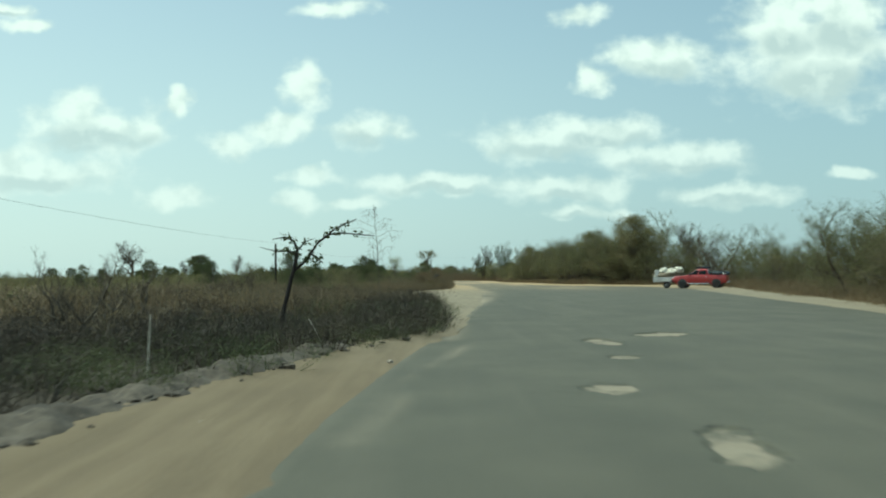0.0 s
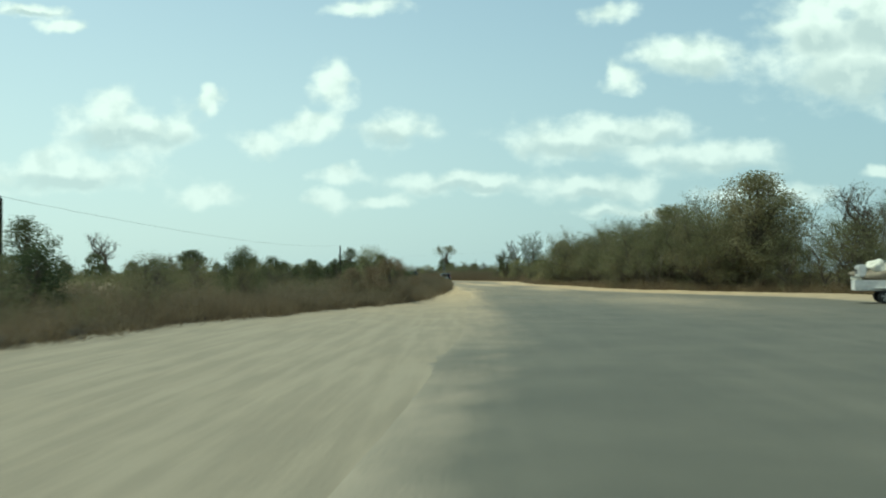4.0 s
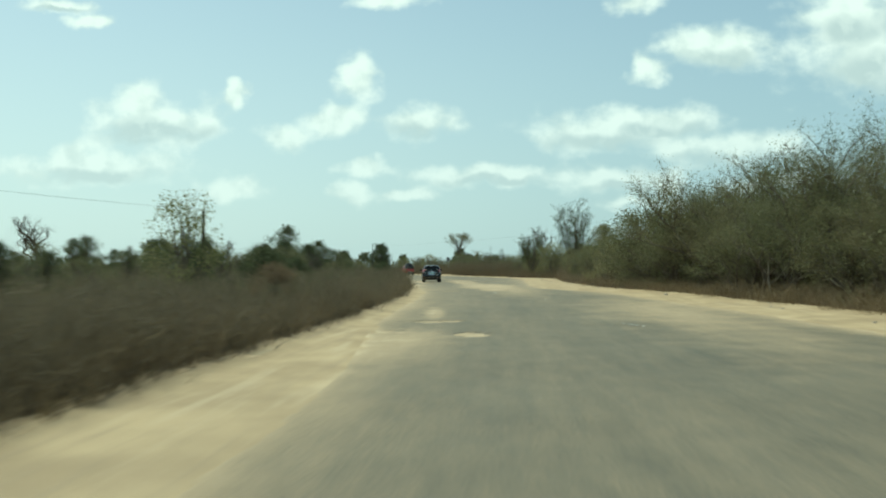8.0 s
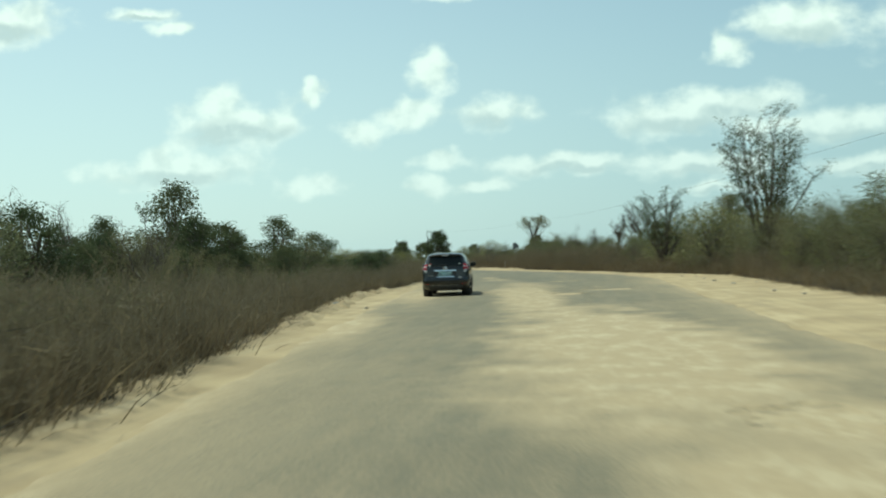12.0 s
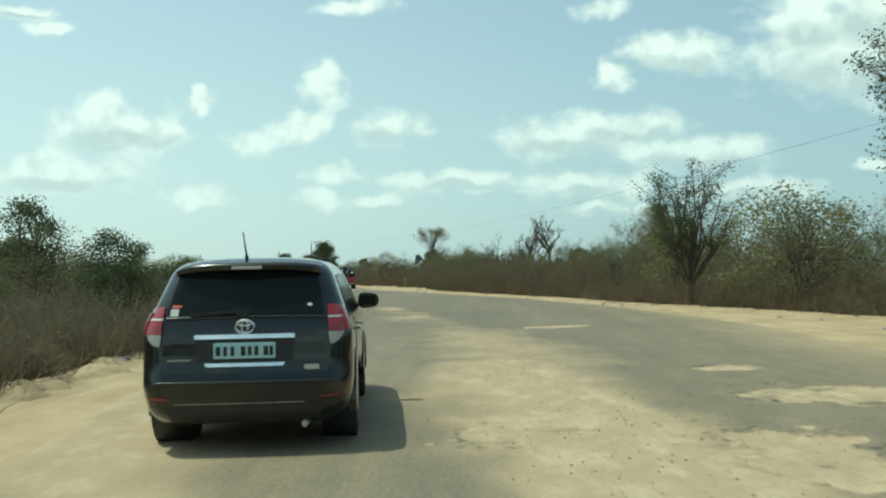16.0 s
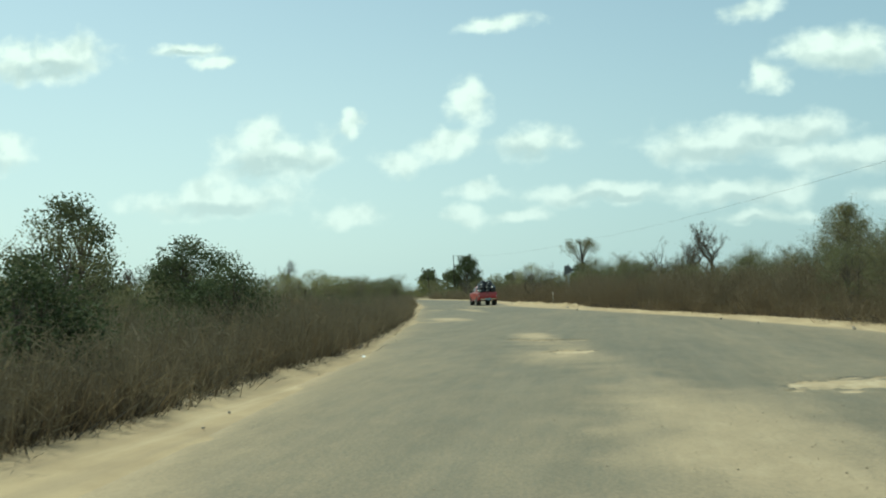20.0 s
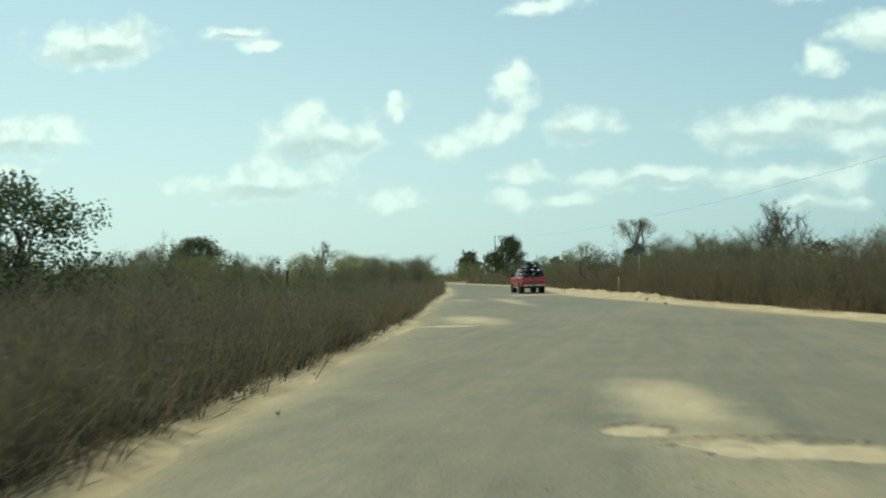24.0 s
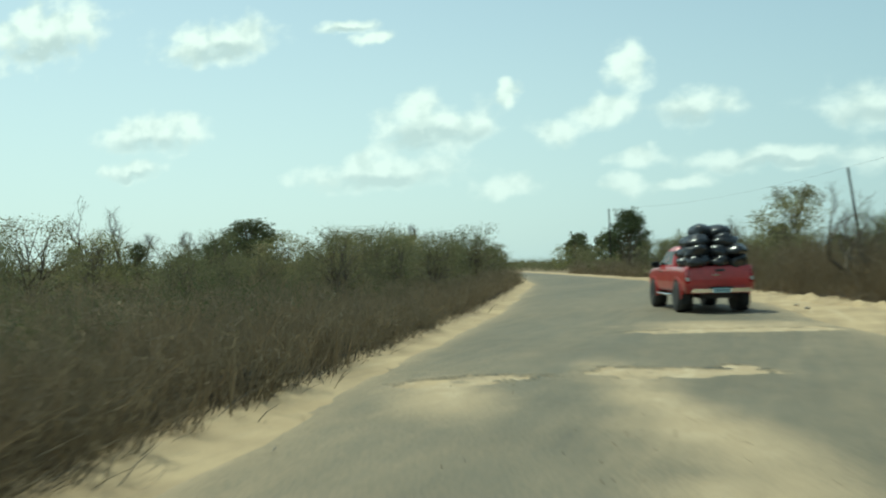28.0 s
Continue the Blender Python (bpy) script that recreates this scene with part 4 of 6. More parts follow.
sow("rusty_grass", GRASSES, rust_spots, RUST, "tall rust-brown dry grass along the road's edge", "grass")
green_spots = np.concatenate([belt(BUSH_LEFT, -1, 205, 310, 380, 1.6, 10, 1.2, 2.1, 1.3, 43, 1.0), belt(BUSH_LEFT, -1, 95, 205, 260, 3.0, 14, 1.2, 2.0, 1.3, 44, 1.0)])
sow("green_bush", THICK, green_spots, GREEN, "low green-leaved bushes among the dry undergrowth", "bush")
sow("dry_grass", GRASSES, grass_spots, STRAW, "straw-coloured dry grass at the road's edge", "grass")
far_left = np.concatenate([belt(BUSH_LEFT, -1, 0, 420, 2400, 14, 170, 1.3, 2.5, 2.0, 8, 1.3), belt(BUSH_LEFT, -1, 235, 420, 950, 22, 140, 2.8, 5.0, 3.0, 27, 1.1), belt(BUSH_LEFT, -1, 300, 760, 1300, 0, 420, 2.4, 5.2, 4.5, 9, 1.0), belt(BUSH_LEFT, -1, 466, 640, 420, -105, 40, 3.0, 5.6, 4.5, 36, 1.0)])
sow("scrub", BRUSH, far_left, OLIVE, "olive and brown scrub of the flat bush land", "scrub")
far_right = np.concatenate([belt(BUSH_RIGHT, 1, 0, 420, 1300, 4, 70, 1.6, 3.2, 2.0, 10, 1.4), belt(BUSH_RIGHT, 1, 300, 700, 700, 0, 220, 2.5, 5.4, 4.0, 11, 1.0)])
sow("scrub", BRUSH, far_right, OLIVE, "olive and brown scrub behind the roadside trees", "scrub")

# trees and shrubs of the thicket, by zones: kind, edge, side, y from, y to, how many, out from, out to, lowest, tallest
ZONES = [("olive_shrub", BUSH_LEFT, -1, 262, 345, 16, 16, 41, 2.6, 4.2), ("dark_tree", BUSH_LEFT, -1, 262, 345, 6, 24, 41, 3.0, 4.4),
         ("olive_shrub", BUSH_RIGHT, 1, 146, 161, 9, 1.6, 6, 4.2, 5.4), ("thorn_tree", BUSH_RIGHT, 1, 147, 158, 5, 3.0, 9, 5.2, 6.2),
         ("olive_shrub", BUSH_LEFT, -1, 264, 345, 30, 1.6, 14, 1.7, 2.8), ("olive_shrub", BUSH_LEFT, -1, 62, 150, 24, 4, 22, 1.7, 2.6), ("olive_shrub", BUSH_LEFT, -1, 150, 250, 14, 5, 20, 1.6, 2.4),
         ("olive_shrub", BUSH_RIGHT, 1, 28, 104, 34, 1.5, 10, 2.0, 3.4), ("olive_shrub", BUSH_RIGHT, 1, 100, 152, 26, 1.5, 8, 3.4, 5.6), ("olive_shrub", BUSH_RIGHT, 1, 150, 210, 22, 1.2, 9, 2.4, 3.8), ("olive_shrub", BUSH_RIGHT, 1, 212, 330, 40, 2.5, 16, 2.1, 3.2),
         ("thorn_tree", BUSH_RIGHT, 1, 28, 60, 14, 2, 12, 4.2, 5.4), ("thorn_tree", BUSH_RIGHT, 1, 62, 112, 18, 2, 22, 3.0, 4.4), ("thorn_tree_low", BUSH_RIGHT, 1, 28, 112, 10, 1.5, 12, 3.0, 4.2),
         ("thorn_tree", BUSH_RIGHT, 1, 108, 152, 34, 2.8, 11, 5.4, 7.6), ("thorn_tree_low", BUSH_RIGHT, 1, 106, 152, 16, 1.0, 6, 3.0, 4.8), ("thorn_tree_low", BUSH_RIGHT, 1, 150, 205, 14, 1.2, 11, 2.8, 4.0), ("yellow_shrub", BUSH_RIGHT, 1, 150, 206, 7, 1.5, 8, 2.2, 3.6), ("bare_tree", BUSH_RIGHT, 1, 60, 140, 10, 2, 14, 3.0, 4.8), ("olive_shrub", BUSH_LEFT, -1, 268, 332, 28, 1.5, 11, 2.5, 3.7), ("yellow_shrub", BUSH_LEFT, -1, 280, 335, 8, 4, 16, 2.4, 3.8),
         ("bare_tree", BUSH_RIGHT, 1, 205, 345, 22, 1.5, 30, 2.6, 5.0), ("thorn_tree_low", BUSH_RIGHT, 1, 205, 360, 26, 2, 40, 2.4, 4.0), ("thorn_tree", BUSH_RIGHT, 1, 250, 460, 26, 8, 70, 3.4, 5.8),
         ("dark_tree", BUSH_RIGHT, 1, 215, 330, 5, 12, 60, 2.6, 3.6), ("yellow_shrub", BUSH_RIGHT, 1, 205, 420, 10, 2, 40, 2.5, 4.5),
         ("bare_tree", BUSH_LEFT, -1, 5, 60, 7, 4.0, 16, 1.6, 2.6), ("leafy_shrub", BUSH_LEFT, -1, 60, 210, 20, 5, 45, 1.9, 3.0), ("bare_tree", BUSH_LEFT, -1, 95, 200, 16, 6, 30, 1.8, 3.0),
         ("dark_tree", BUSH_LEFT, -1, 118, 160, 8, 12, 36, 1.7, 2.5), ("dark_tree", BUSH_LEFT, -1, 162, 212, 20, 9, 34, 2.8, 4.3), ("olive_shrub", BUSH_LEFT, -1, 150, 215, 18, 8, 30, 2.4, 3.6), ("olive_shrub", BUSH_LEFT, -1, 212, 262, 26, 14, 40, 2.2, 3.4), ("thorn_tree_low", BUSH_LEFT, -1, 0, 205, 16, 8, 90, 1.8, 3.0), ("thorn_tree_low", BUSH_LEFT, -1, 205, 340, 14, 35, 110, 1.8, 3.4), ("dark_tree", BUSH_LEFT, -1, 200, 620, 30, 45, 300, 4.0, 8.5),
         ("bare_tree", BUSH_LEFT, -1, 200, 520, 16, 30, 200, 4.0, 9.0), ("yellow_shrub", BUSH_LEFT, -1, 270, 420, 12, 22, 90, 2.5, 4.5), ("round_tree", BUSH_LEFT, -1, 330, 720, 16, 40, 360, 6.0, 11.0),
         ("wide_tree", BUSH_LEFT, -1, 330, 720, 10, 40, 360, 7.0, 12.0), ("round_tree", BUSH_RIGHT, 1, 380, 640, 7, 20, 200, 5.0, 8.0), ("round_tree", BUSH_RIGHT, 1, 380, 640, 12, 10, 200, 7.0, 11.0),
         ("olive_shrub", BUSH_RIGHT, 1, 212, 318, 22, 9, 34, 3.4, 4.7), ("thorn_tree", BUSH_RIGHT, 1, 210, 330, 12, 8, 36, 4.0, 5.4)]
far_trees = []
for k, (name, knots, sign, y0, y1, count, near, far, low, high) in enumerate(ZONES):
    r = np.random.RandomState(100 + k)
    for j in range(count):
        y = y0 + (y1 - y0) * (j + r.rand()) / count
        out = near + (far - near) * r.rand() ** 1.3
        x, tall, wide = float(edge(y, knots)) + sign * out, low + (high - low) * r.rand(), 0.85 + 0.4 * r.rand()
        if y > 346 or out > 42:
            far_trees.append((name, x, y, tall, wide))
        else:
            stand(name, x, y, tall, wide=wide)


def coords(me):
    flat = np.empty(len(me.vertices) * 3, dtype=np.float32)
    me.vertices.foreach_get("co", flat)
    return flat.reshape(-1, 3)


# the far woodland: crowns and trunks of trees that nobody could count, joined by their material
piles, QUADS = {}, {}
SPREADING = ("thorn_tree", "thorn_tree_low", "bare_tree", "wide_tree")
for name, x, y, tall, wide in far_trees:
    label, category, trunk, crown = KINDS[name]
    if name not in TOPS:
        TOPS[name] = float(coords(trunk)[:, 2].max())
    s, spin = tall / TOPS[name], x * 1.7
    rings, count = (5, 8) if name in SPREADING else (6, 1)
    stems = coords(trunk)[:6 * rings * count]
    quads = np.concatenate([np.stack([i, j, j + 6, i + 6], 1) for b in range(len(stems) // (6 * rings)) for c in range(rings - 1) for i, j in [((b * rings + c) * 6 + np.arange(6), (b * rings + c) * 6 + (np.arange(6) + 1) % 6)]])
    pieces = [(BARK.name, stems, quads)]
    if crown:
        quad_count = sum(1 for p in crown.polygons if p.loop_total == 4) if name not in QUADS else QUADS[name]
        QUADS[name] = quad_count
        leaf = coords(crown)[:quad_count * 4].reshape(-1, 4, 3)
        skip = max(1, len(leaf) // 1100)
        leaf = leaf[::skip]
        middle = leaf.mean(axis=1, keepdims=True)
        leaf = (middle + (leaf - middle) * min(2.6, skip ** 0.5 * 1.15)).reshape(-1, 3)
        pieces.append((crown.materials[0].name, leaf, np.arange(len(leaf)).reshape(-1, 4)))
    for mat, v, f in pieces:
        pile = piles.setdefault(mat, [[], [], 0])
        c, n = math.cos(spin) * s * wide, math.sin(spin) * s * wide
        pile[0].append(np.stack([v[:, 0] * c - v[:, 1] * n + x, v[:, 0] * n + v[:, 1] * c + y, v[:, 2] * s], 1))
        pile[1].append(f + pile[2])
        pile[2] += len(v)
for mat, (vs, fs, total) in piles.items():
    tagged(new("far_woodland", mesh_from("far_woodland", np.concatenate(vs), np.concatenate(fs).astype(np.int32), bpy.data.materials[mat])), "distant woodland of mixed dark and dry trees", "woodland", kind="stuff")

# ---- poles, wires, sign ----
WIRE = plain("dark_wire", (0.03, 0.03, 0.03), 0.6)
GREY_METAL = plain("weathered_metal", (0.32, 0.33, 0.33), 0.5, 0.6)
CONCRETE = plain("broken_tar_slab", (0.24, 0.22, 0.19), 0.9, spread=0.35, scale=9.0, relief=0.6)
PALE_WOOD = plain("bleached_wood", (0.45, 0.40, 0.32), 0.85, spread=0.2)
STONE = plain("dusty_stone", (0.30, 0.26, 0.21), 0.9, spread=0.3, scale=12.0, relief=0.6)
SIGN_BACK = plain("dull_sign_back", (0.115, 0.115, 0.11), 0.75, spread=0.3)
GRAVEL = plain("dusty_gravel", (0.27, 0.215, 0.15), 0.95, spread=0.35, scale=3.0)
WHITE_LITTER = plain("white_plastic_scrap", (0.7, 0.7, 0.68), 0.5)
EARTH = plain("grey_earth_clod", (0.085, 0.071, 0.054), 0.95, spread=0.5, scale=10.0, relief=0.8)


def pole(x, y, top, lean_x=0.0, lean_y=0.0):
    ob = thing("power_pole", pose(x, y, 0), "dark creosoted wooden power pole in the bush", "pole", "power poles")
    pts = [(lean_x * k / 4, lean_y * k / 4, -0.3 + (top + 0.3) * k / 4) for k in range(5)]
    part("shaft", mesh_from("shaft", *tubes([(pts, np.linspace(0.12, 0.085, 5))], 10), POLE_WOOD, True), None, ob)
    bm = bmesh.new()
    v = bmesh.ops.create_cone(bm, cap_ends=True, segments=8, radius1=0.05, radius2=0.03, depth=0.14)["verts"]
    bmesh.ops.translate(bm, verts=v, vec=(lean_x, lean_y, top + 0.06))
    part("insulator", bm, GREY_METAL, ob, "small grey insulator on the pole's top")
    return Vector((x + lean_x, y + lean_y, top + 0.1))


def wire(a, b, sag):
    pts = [tuple(a.lerp(b, k / 24) - Vector((0, 0, sag * 4 * (k / 24) * (1 - k / 24)))) for k in range(25)]
    me = mesh_from("wire", *tubes([(pts, np.full(25, 0.006))], 5), WIRE, True)
    tagged(new("power_line", me), "thin dark power line hanging between the poles", "wire", "power lines")


left_poles = [Vector((-17, -12, 5.6)), pole(-15.2, 77.4, 4.5), pole(-14.2, 157.5, 5.3)]
pole(-45.8, 400, 5.6, -0.3, 0.0)
for a, b in zip(left_poles[:-1], left_poles[1:]):
    wire(a, b, 0.7)
right_poles = [pole(19.9, 183.9, 6.6, 0.1, 0.0), pole(-3.7, 319.5, 8.4, -1.0, 0.1), pole(-33.4, 368, 9.1)]
for a, b in zip(right_poles[:-1], right_poles[1:]):
    wire(a, b, 0.9)

sign = thing("road_sign", pose(-3.7, 263.6, 0, 0, 0, 12), "grey-backed road sign on a thin post", "sign")
part("post", mesh_from("post", *tubes([([(0, 0, -0.2), (0, 0, 1.6), (0, 0, 3.5)], [0.05, 0.05, 0.05])], 8), GREY_METAL, True), None, sign)
bm = bmesh.new()
plate_rim = [(-0.42, -0.10, 2.52), (-0.36, -0.08, 3.28), (-0.30, -0.08, 3.36), (0.06, -0.07, 3.34), (0.46, -0.16, 2.92), (0.44, -0.17, 2.86), (-0.36, -0.10, 2.50)]
low, top_side = [bm.verts.new(p) for p in plate_rim], [bm.verts.new((x, y - 0.012, z)) for x, y, z in plate_rim]
bm.faces.new(low)
bm.faces.new(top_side[::-1])
for k in range(7):
    bm.faces.new((low[k], top_side[k], top_side[(k + 1) % 7], low[(k + 1) % 7]))
bmesh.ops.recalc_face_normals(bm, faces=bm.faces)
part("panel", bm, SIGN_BACK, sign, "bent grey back of a three-cornered sign panel")
marker = thing("marker_post", pose(-5.0, 261.5, 0), "short pale marker post at the road's edge", "post")
part("shaft", mesh_from("shaft", *tubes([([(0, 0, -0.2), (0, 0, 0.5), (0.02, 0, 1.1)], [0.05, 0.05, 0.045])], 8), PALE_WOOD, True), None, marker)
for px, py, tall in ((-13.6, 222.5, 1.25), (-22.0, 247.0, 1.9)):
    post = thing("fence_post", pose(px, py, 0), "dark weathered wooden post in the dry grass", "post", "old fence posts")
    part("shaft", mesh_from("shaft", *tubes([([(0, 0, -0.2), (0.02, 0, tall / 2), (0.05, 0.02, tall)], [0.07, 0.065, 0.06])], 8), POLE_WOOD, True), None, post)


# ---- leaning tree, stones, clods ----
r = np.random.RandomState(77)
lean_paths = [([(0, 0, -0.2), (0.12, 0, 0.6), (0.30, 0, 1.35), (0.42, 0, 1.8), (0.46, 0.02, 2.12)], np.linspace(0.06, 0.04, 5)),
              ([(0.38, 0, 1.6), (0.68, 0.05, 1.85), (0.90, 0.1, 2.22), (1.30, 0.1, 2.55), (1.55, 0.12, 2.68), (1.85, 0.1, 2.80)], np.linspace(0.038, 0.009, 6)),
              ([(0.90, 0.1, 2.22), (1.15, 0.2, 2.44), (1.44, 0.2, 2.48), (1.85, 0.2, 2.44), (2.25, 0.2, 2.40)], np.linspace(0.03, 0.008, 5)),
              ([(0.46, 0.02, 2.1), (0.36, 0, 2.3), (0.20, -0.1, 2.38), (-0.1, -0.1, 2.33)], np.linspace(0.035, 0.008, 4)),
              ([(0.44, 0, 2.0), (0.2, 0.1, 2.06), (-0.05, 0.15, 2.05), (-0.46, 0.2, 2.16)], np.linspace(0.03, 0.006, 4)),
              ([(0.75, 0.05, 2.0), (0.95, -0.2, 1.9), (1.1, -0.25, 1.75)], [0.025, 0.015, 0.006]), ([(0.5, 0, 2.1), (0.62, 0.1, 2.28), (0.85, 0.15, 2.35)], [0.025, 0.015, 0.006])]
twigs = [p for path, rad in lean_paths[1:] for p in path[1:-1]] + [(0.44, 0, 1.95), (0.46, 0, 2.1), (0.8, -0.1, 1.85), (0.95, -0.2, 1.78), (0.75, 0.05, 2.0)]
leaning = thing("tree", pose(-3.86, 19.9, 0), "leaning half-dead tree with a few dark leaves", "tree")
part("trunk", mesh_from("leaning_trunk", *tubes(lean_paths, 7), POLE_WOOD, True), None, leaning)
part("crown", mesh_from("leaning_crown", *leaves(r, twigs, 0.075, 15, 0.085), GREEN), None, leaning)

sapling = thing("sapling", pose(-1.75, 24.4, 0), "thin bare sapling with drooping fine twigs", "tree")
stem = [(-0.21 * k / 6 + 0.02 * math.sin(k * 2), 0.02 * math.cos(k * 3), -0.1 + 3.5 * k / 6) for k in range(7)]
drooping = [(stem, np.linspace(0.020, 0.004, 7))]
for k in range(24):
    f = 0.52 + 0.47 * (k + r.rand()) / 24
    i = min(int(f * 6), 5)
    root = np.array(stem[i]) + (np.array(stem[i + 1]) - np.array(stem[i])) * (f * 6 - i)
    a = r.rand() * 6.28
    out = np.array([math.cos(a), math.sin(a), 0]) * (0.22 + 0.50 * r.rand()) * (0.55 + 0.9 * math.sin(math.pi * min(1.0, (f - 0.45) / 0.55)))
    tip = root + out + np.array([0, 0, 0.16])
    drooping.append(([root, root + out * 0.55 + np.array([0, 0, 0.20]), tip], np.linspace(0.005, 0.002, 3)))
    for b in range(4):
        foot = root + (tip - root) * (0.45 + 0.55 * r.rand()) + np.array([0, 0, 0.05])
        drooping.append(([foot, foot + np.array([0.03 * r.randn(), 0.03 * r.randn(), -0.07]), foot + np.array([0.05 * r.randn(), 0.05 * r.randn(), -0.10 - 0.14 * r.rand()])], np.linspace(0.003, 0.0015, 3)))
part("trunk", mesh_from("sapling_stem", *tubes(drooping, 4), BARK, True), None, sapling)
for bx, by, tip in ((-4.1, 11.8, (0.05, 0, 0.95)), (-2.4, 17.3, (-0.35, 0.1, 0.6))):
    stick = thing("dead_stick", pose(bx, by, 0), "pale dead stick standing in the burnt grass", "branch", "dead sticks")
    part("stem", mesh_from("stick", *tubes([([(0, 0, -0.1), tuple(c * 0.5 for c in tip), tip], [0.02, 0.016, 0.01])], 6), PALE_WOOD, True), None, stick)


def lump(seed, size, rough=0.28, cuts=2):
    """A stone or clod: a ball of facets pushed in and out."""
    g = np.random.RandomState(seed)
    bm = bmesh.new()
    bmesh.ops.create_icosphere(bm, subdivisions=cuts, radius=1.0)
    shift = g.rand(3) * 50
    for v in bm.verts:
        k = 1 + rough * 1.6 * noise.noise(v.co * 1.3 + Vector(shift)) + rough * 0.6 * noise.noise(v.co * 3.7 + Vector(shift))
        v.co = Vector((v.co.x * size[0], v.co.y * size[1], v.co.z * size[2])) * k
    return bm


def lump_mesh(name, seed, size, mat, rough=0.28):
    me = bpy.data.meshes.new(name)
    bm = lump(seed, size, rough)
    bm.to_mesh(me)
    bm.free()
    me.materials.append(mat)
    return me


CLODS = [lump_mesh("clod", 40 + k, (1.0, 0.8, 0.55), EARTH, 0.4) for k in range(4)]
SLABS = [lump_mesh("slab", 50 + k, (1.0, 0.75, 0.3), CONCRETE, 0.35) for k in range(4)]
STONES = [lump_mesh("stone", 60 + k, (1.0, 0.8, 0.6), STONE, 0.3) for k in range(3)]


def strew(name, meshes, label, category, group, count, y0, y1, knots, out0, out1, low, high, seed, z=0.0):
    g = np.random.RandomState(seed)
    for k in range(count):
        y = y0 + (y1 - y0) * g.rand()
        s = low + (high - low) * g.rand() ** 2
        ob = new(name, meshes[g.randint(len(meshes))])
        ob.matrix_world = pose(float(edge(y, knots)) + out0 + (out1 - out0) * g.rand(), y, z + s * 0.2, g.rand() * 24 - 12, g.rand() * 24 - 12, g.rand() * 360) @ Matrix.Diagonal((s, s, s, 1))
        tagged(ob, label, category, group)


def bank(name, y0, y1, out, wide, tall, mat, seed, label, knots=BUSH_LEFT):
    ys, t = np.arange(y0, y1, 0.09), np.linspace(0, 1, 26)
    yy = np.repeat(ys[:, None], 26, 1)
    xs = edge(ys, knots)[:, None] + out + wide * t[None, :] + 0.12 * wave(yy, yy * 0 + seed, 1.1, seed)
    lift = np.clip(0.75 + 0.6 * wave(xs, yy, 1.3, seed + 1), 0.15, 1.5) * np.sin(math.pi * t[None, :]) ** 1.1
    ends = np.interp(yy, [y0, y0 + 3, y1 - 3, y1], [0.3, 1, 1, 0.05])
    zs = -0.07 + (tall * lift + 0.17 * np.abs(wave(xs, yy, 0.5, seed + 3)) + 0.08 * wave(xs, yy, 0.22, seed + 5)) * ends
    tagged(new(name, mesh_from(name, *lattice(xs, yy, zs), mat, False)), label, "bank", kind="structure")


bank("sand_bank", 244, 276, -0.9, 1.3, 0.22, SAND, 99, "low crusted bank of sand beside the road", BUSH_RIGHT)
bank("earth_bank", -2, 19, -1.2, 1.4, 0.26, EARTH, 91, "low bank of grey bulldozed earth beside the road")
bank("sand_bank", 168, 194, -0.35, 1.2, 0.26, SAND, 95, "low crusted bank of sand beside the road")
strew("earth_clod", CLODS, "grey clod of bulldozed earth beside the road", "clod", "clods on the earth bank", 260, 1, 18.5, BUSH_LEFT, -1.3, 0.25, 0.03, 0.12, 301, 0.08)
strew("rubble_piece", SLABS, "broken slab of old tar at the shoulder", "rubble", "broken slabs along the shoulder", 70, 172, 192, BUSH_LEFT, -0.5, 0.35, 0.06, 0.26, 302, 0.05)
strew("rubble_piece", SLABS, "broken slab of old tar at the shoulder", "rubble", "broken slabs along the shoulder", 150, 33, 47, BUSH_LEFT, -2.8, 0.3, 0.04, 0.22, 303, 0.03)
strew("stone", STONES, "small pale stone on the roadside", "stone", "stones along the road", 40, 5, 260, BUSH_LEFT, -0.2, 1.2, 0.015, 0.05, 304, 0.03)
strew("stone", STONES, "small pale stone on the roadside", "stone", "stones along the road", 60, 120, 275, BUSH_RIGHT, -2.0, 0.2, 0.03, 0.11, 305, 0.03)
for sx, sy, s in ((-0.2, 26.2, 0.11), (-0.9, 14.2, 0.06), (-2.3, 177.2, 0.07), (0.9, 176.6, 0.025), (4.9, 150.4, 0.035)):
    ob = new("stone", STONES[0])
    ob.matrix_world = pose(sx, sy, s * 0.35, 0, 0, sx * 90) @ Matrix.Diagonal((s, s, s, 1))
    tagged(ob, "loose dark stone lying on the road", "stone", "stones along the road")

# loose gravel on the sandy tar and the shoulder's rim
def gravel(name, spots, seed):
    g = np.random.RandomState(seed)
    corner = np.array([(1, 0, 0), (-1, 0, 0), (0, 1, 0), (0, -1, 0), (0, 0, 0.7), (0, 0, -0.5)], dtype=float)
    tri = np.array([(0, 2, 4), (2, 1, 4), (1, 3, 4), (3, 0, 4), (2, 0, 5), (1, 2, 5), (3, 1, 5), (0, 3, 5)])
    n = len(spots)
    a = g.rand(n, 1) * 6.283
    v = corner[None] * spots[:, 3, None, None] * (0.65 + 0.7 * g.rand(n, 6, 1))
    v = np.stack([v[..., 0] * np.cos(a) - v[..., 1] * np.sin(a), v[..., 0] * np.sin(a) + v[..., 1] * np.cos(a), v[..., 2]], -1) + spots[:, None, :3]
    me = mesh_from(name, v.reshape(-1, 3), (tri[None] + np.arange(n)[:, None, None] * 6).reshape(-1, 3), GRAVEL)
    tagged(new(name, me), "loose brown gravel strewn over the sandy tar", "gravel", kind="stuff")


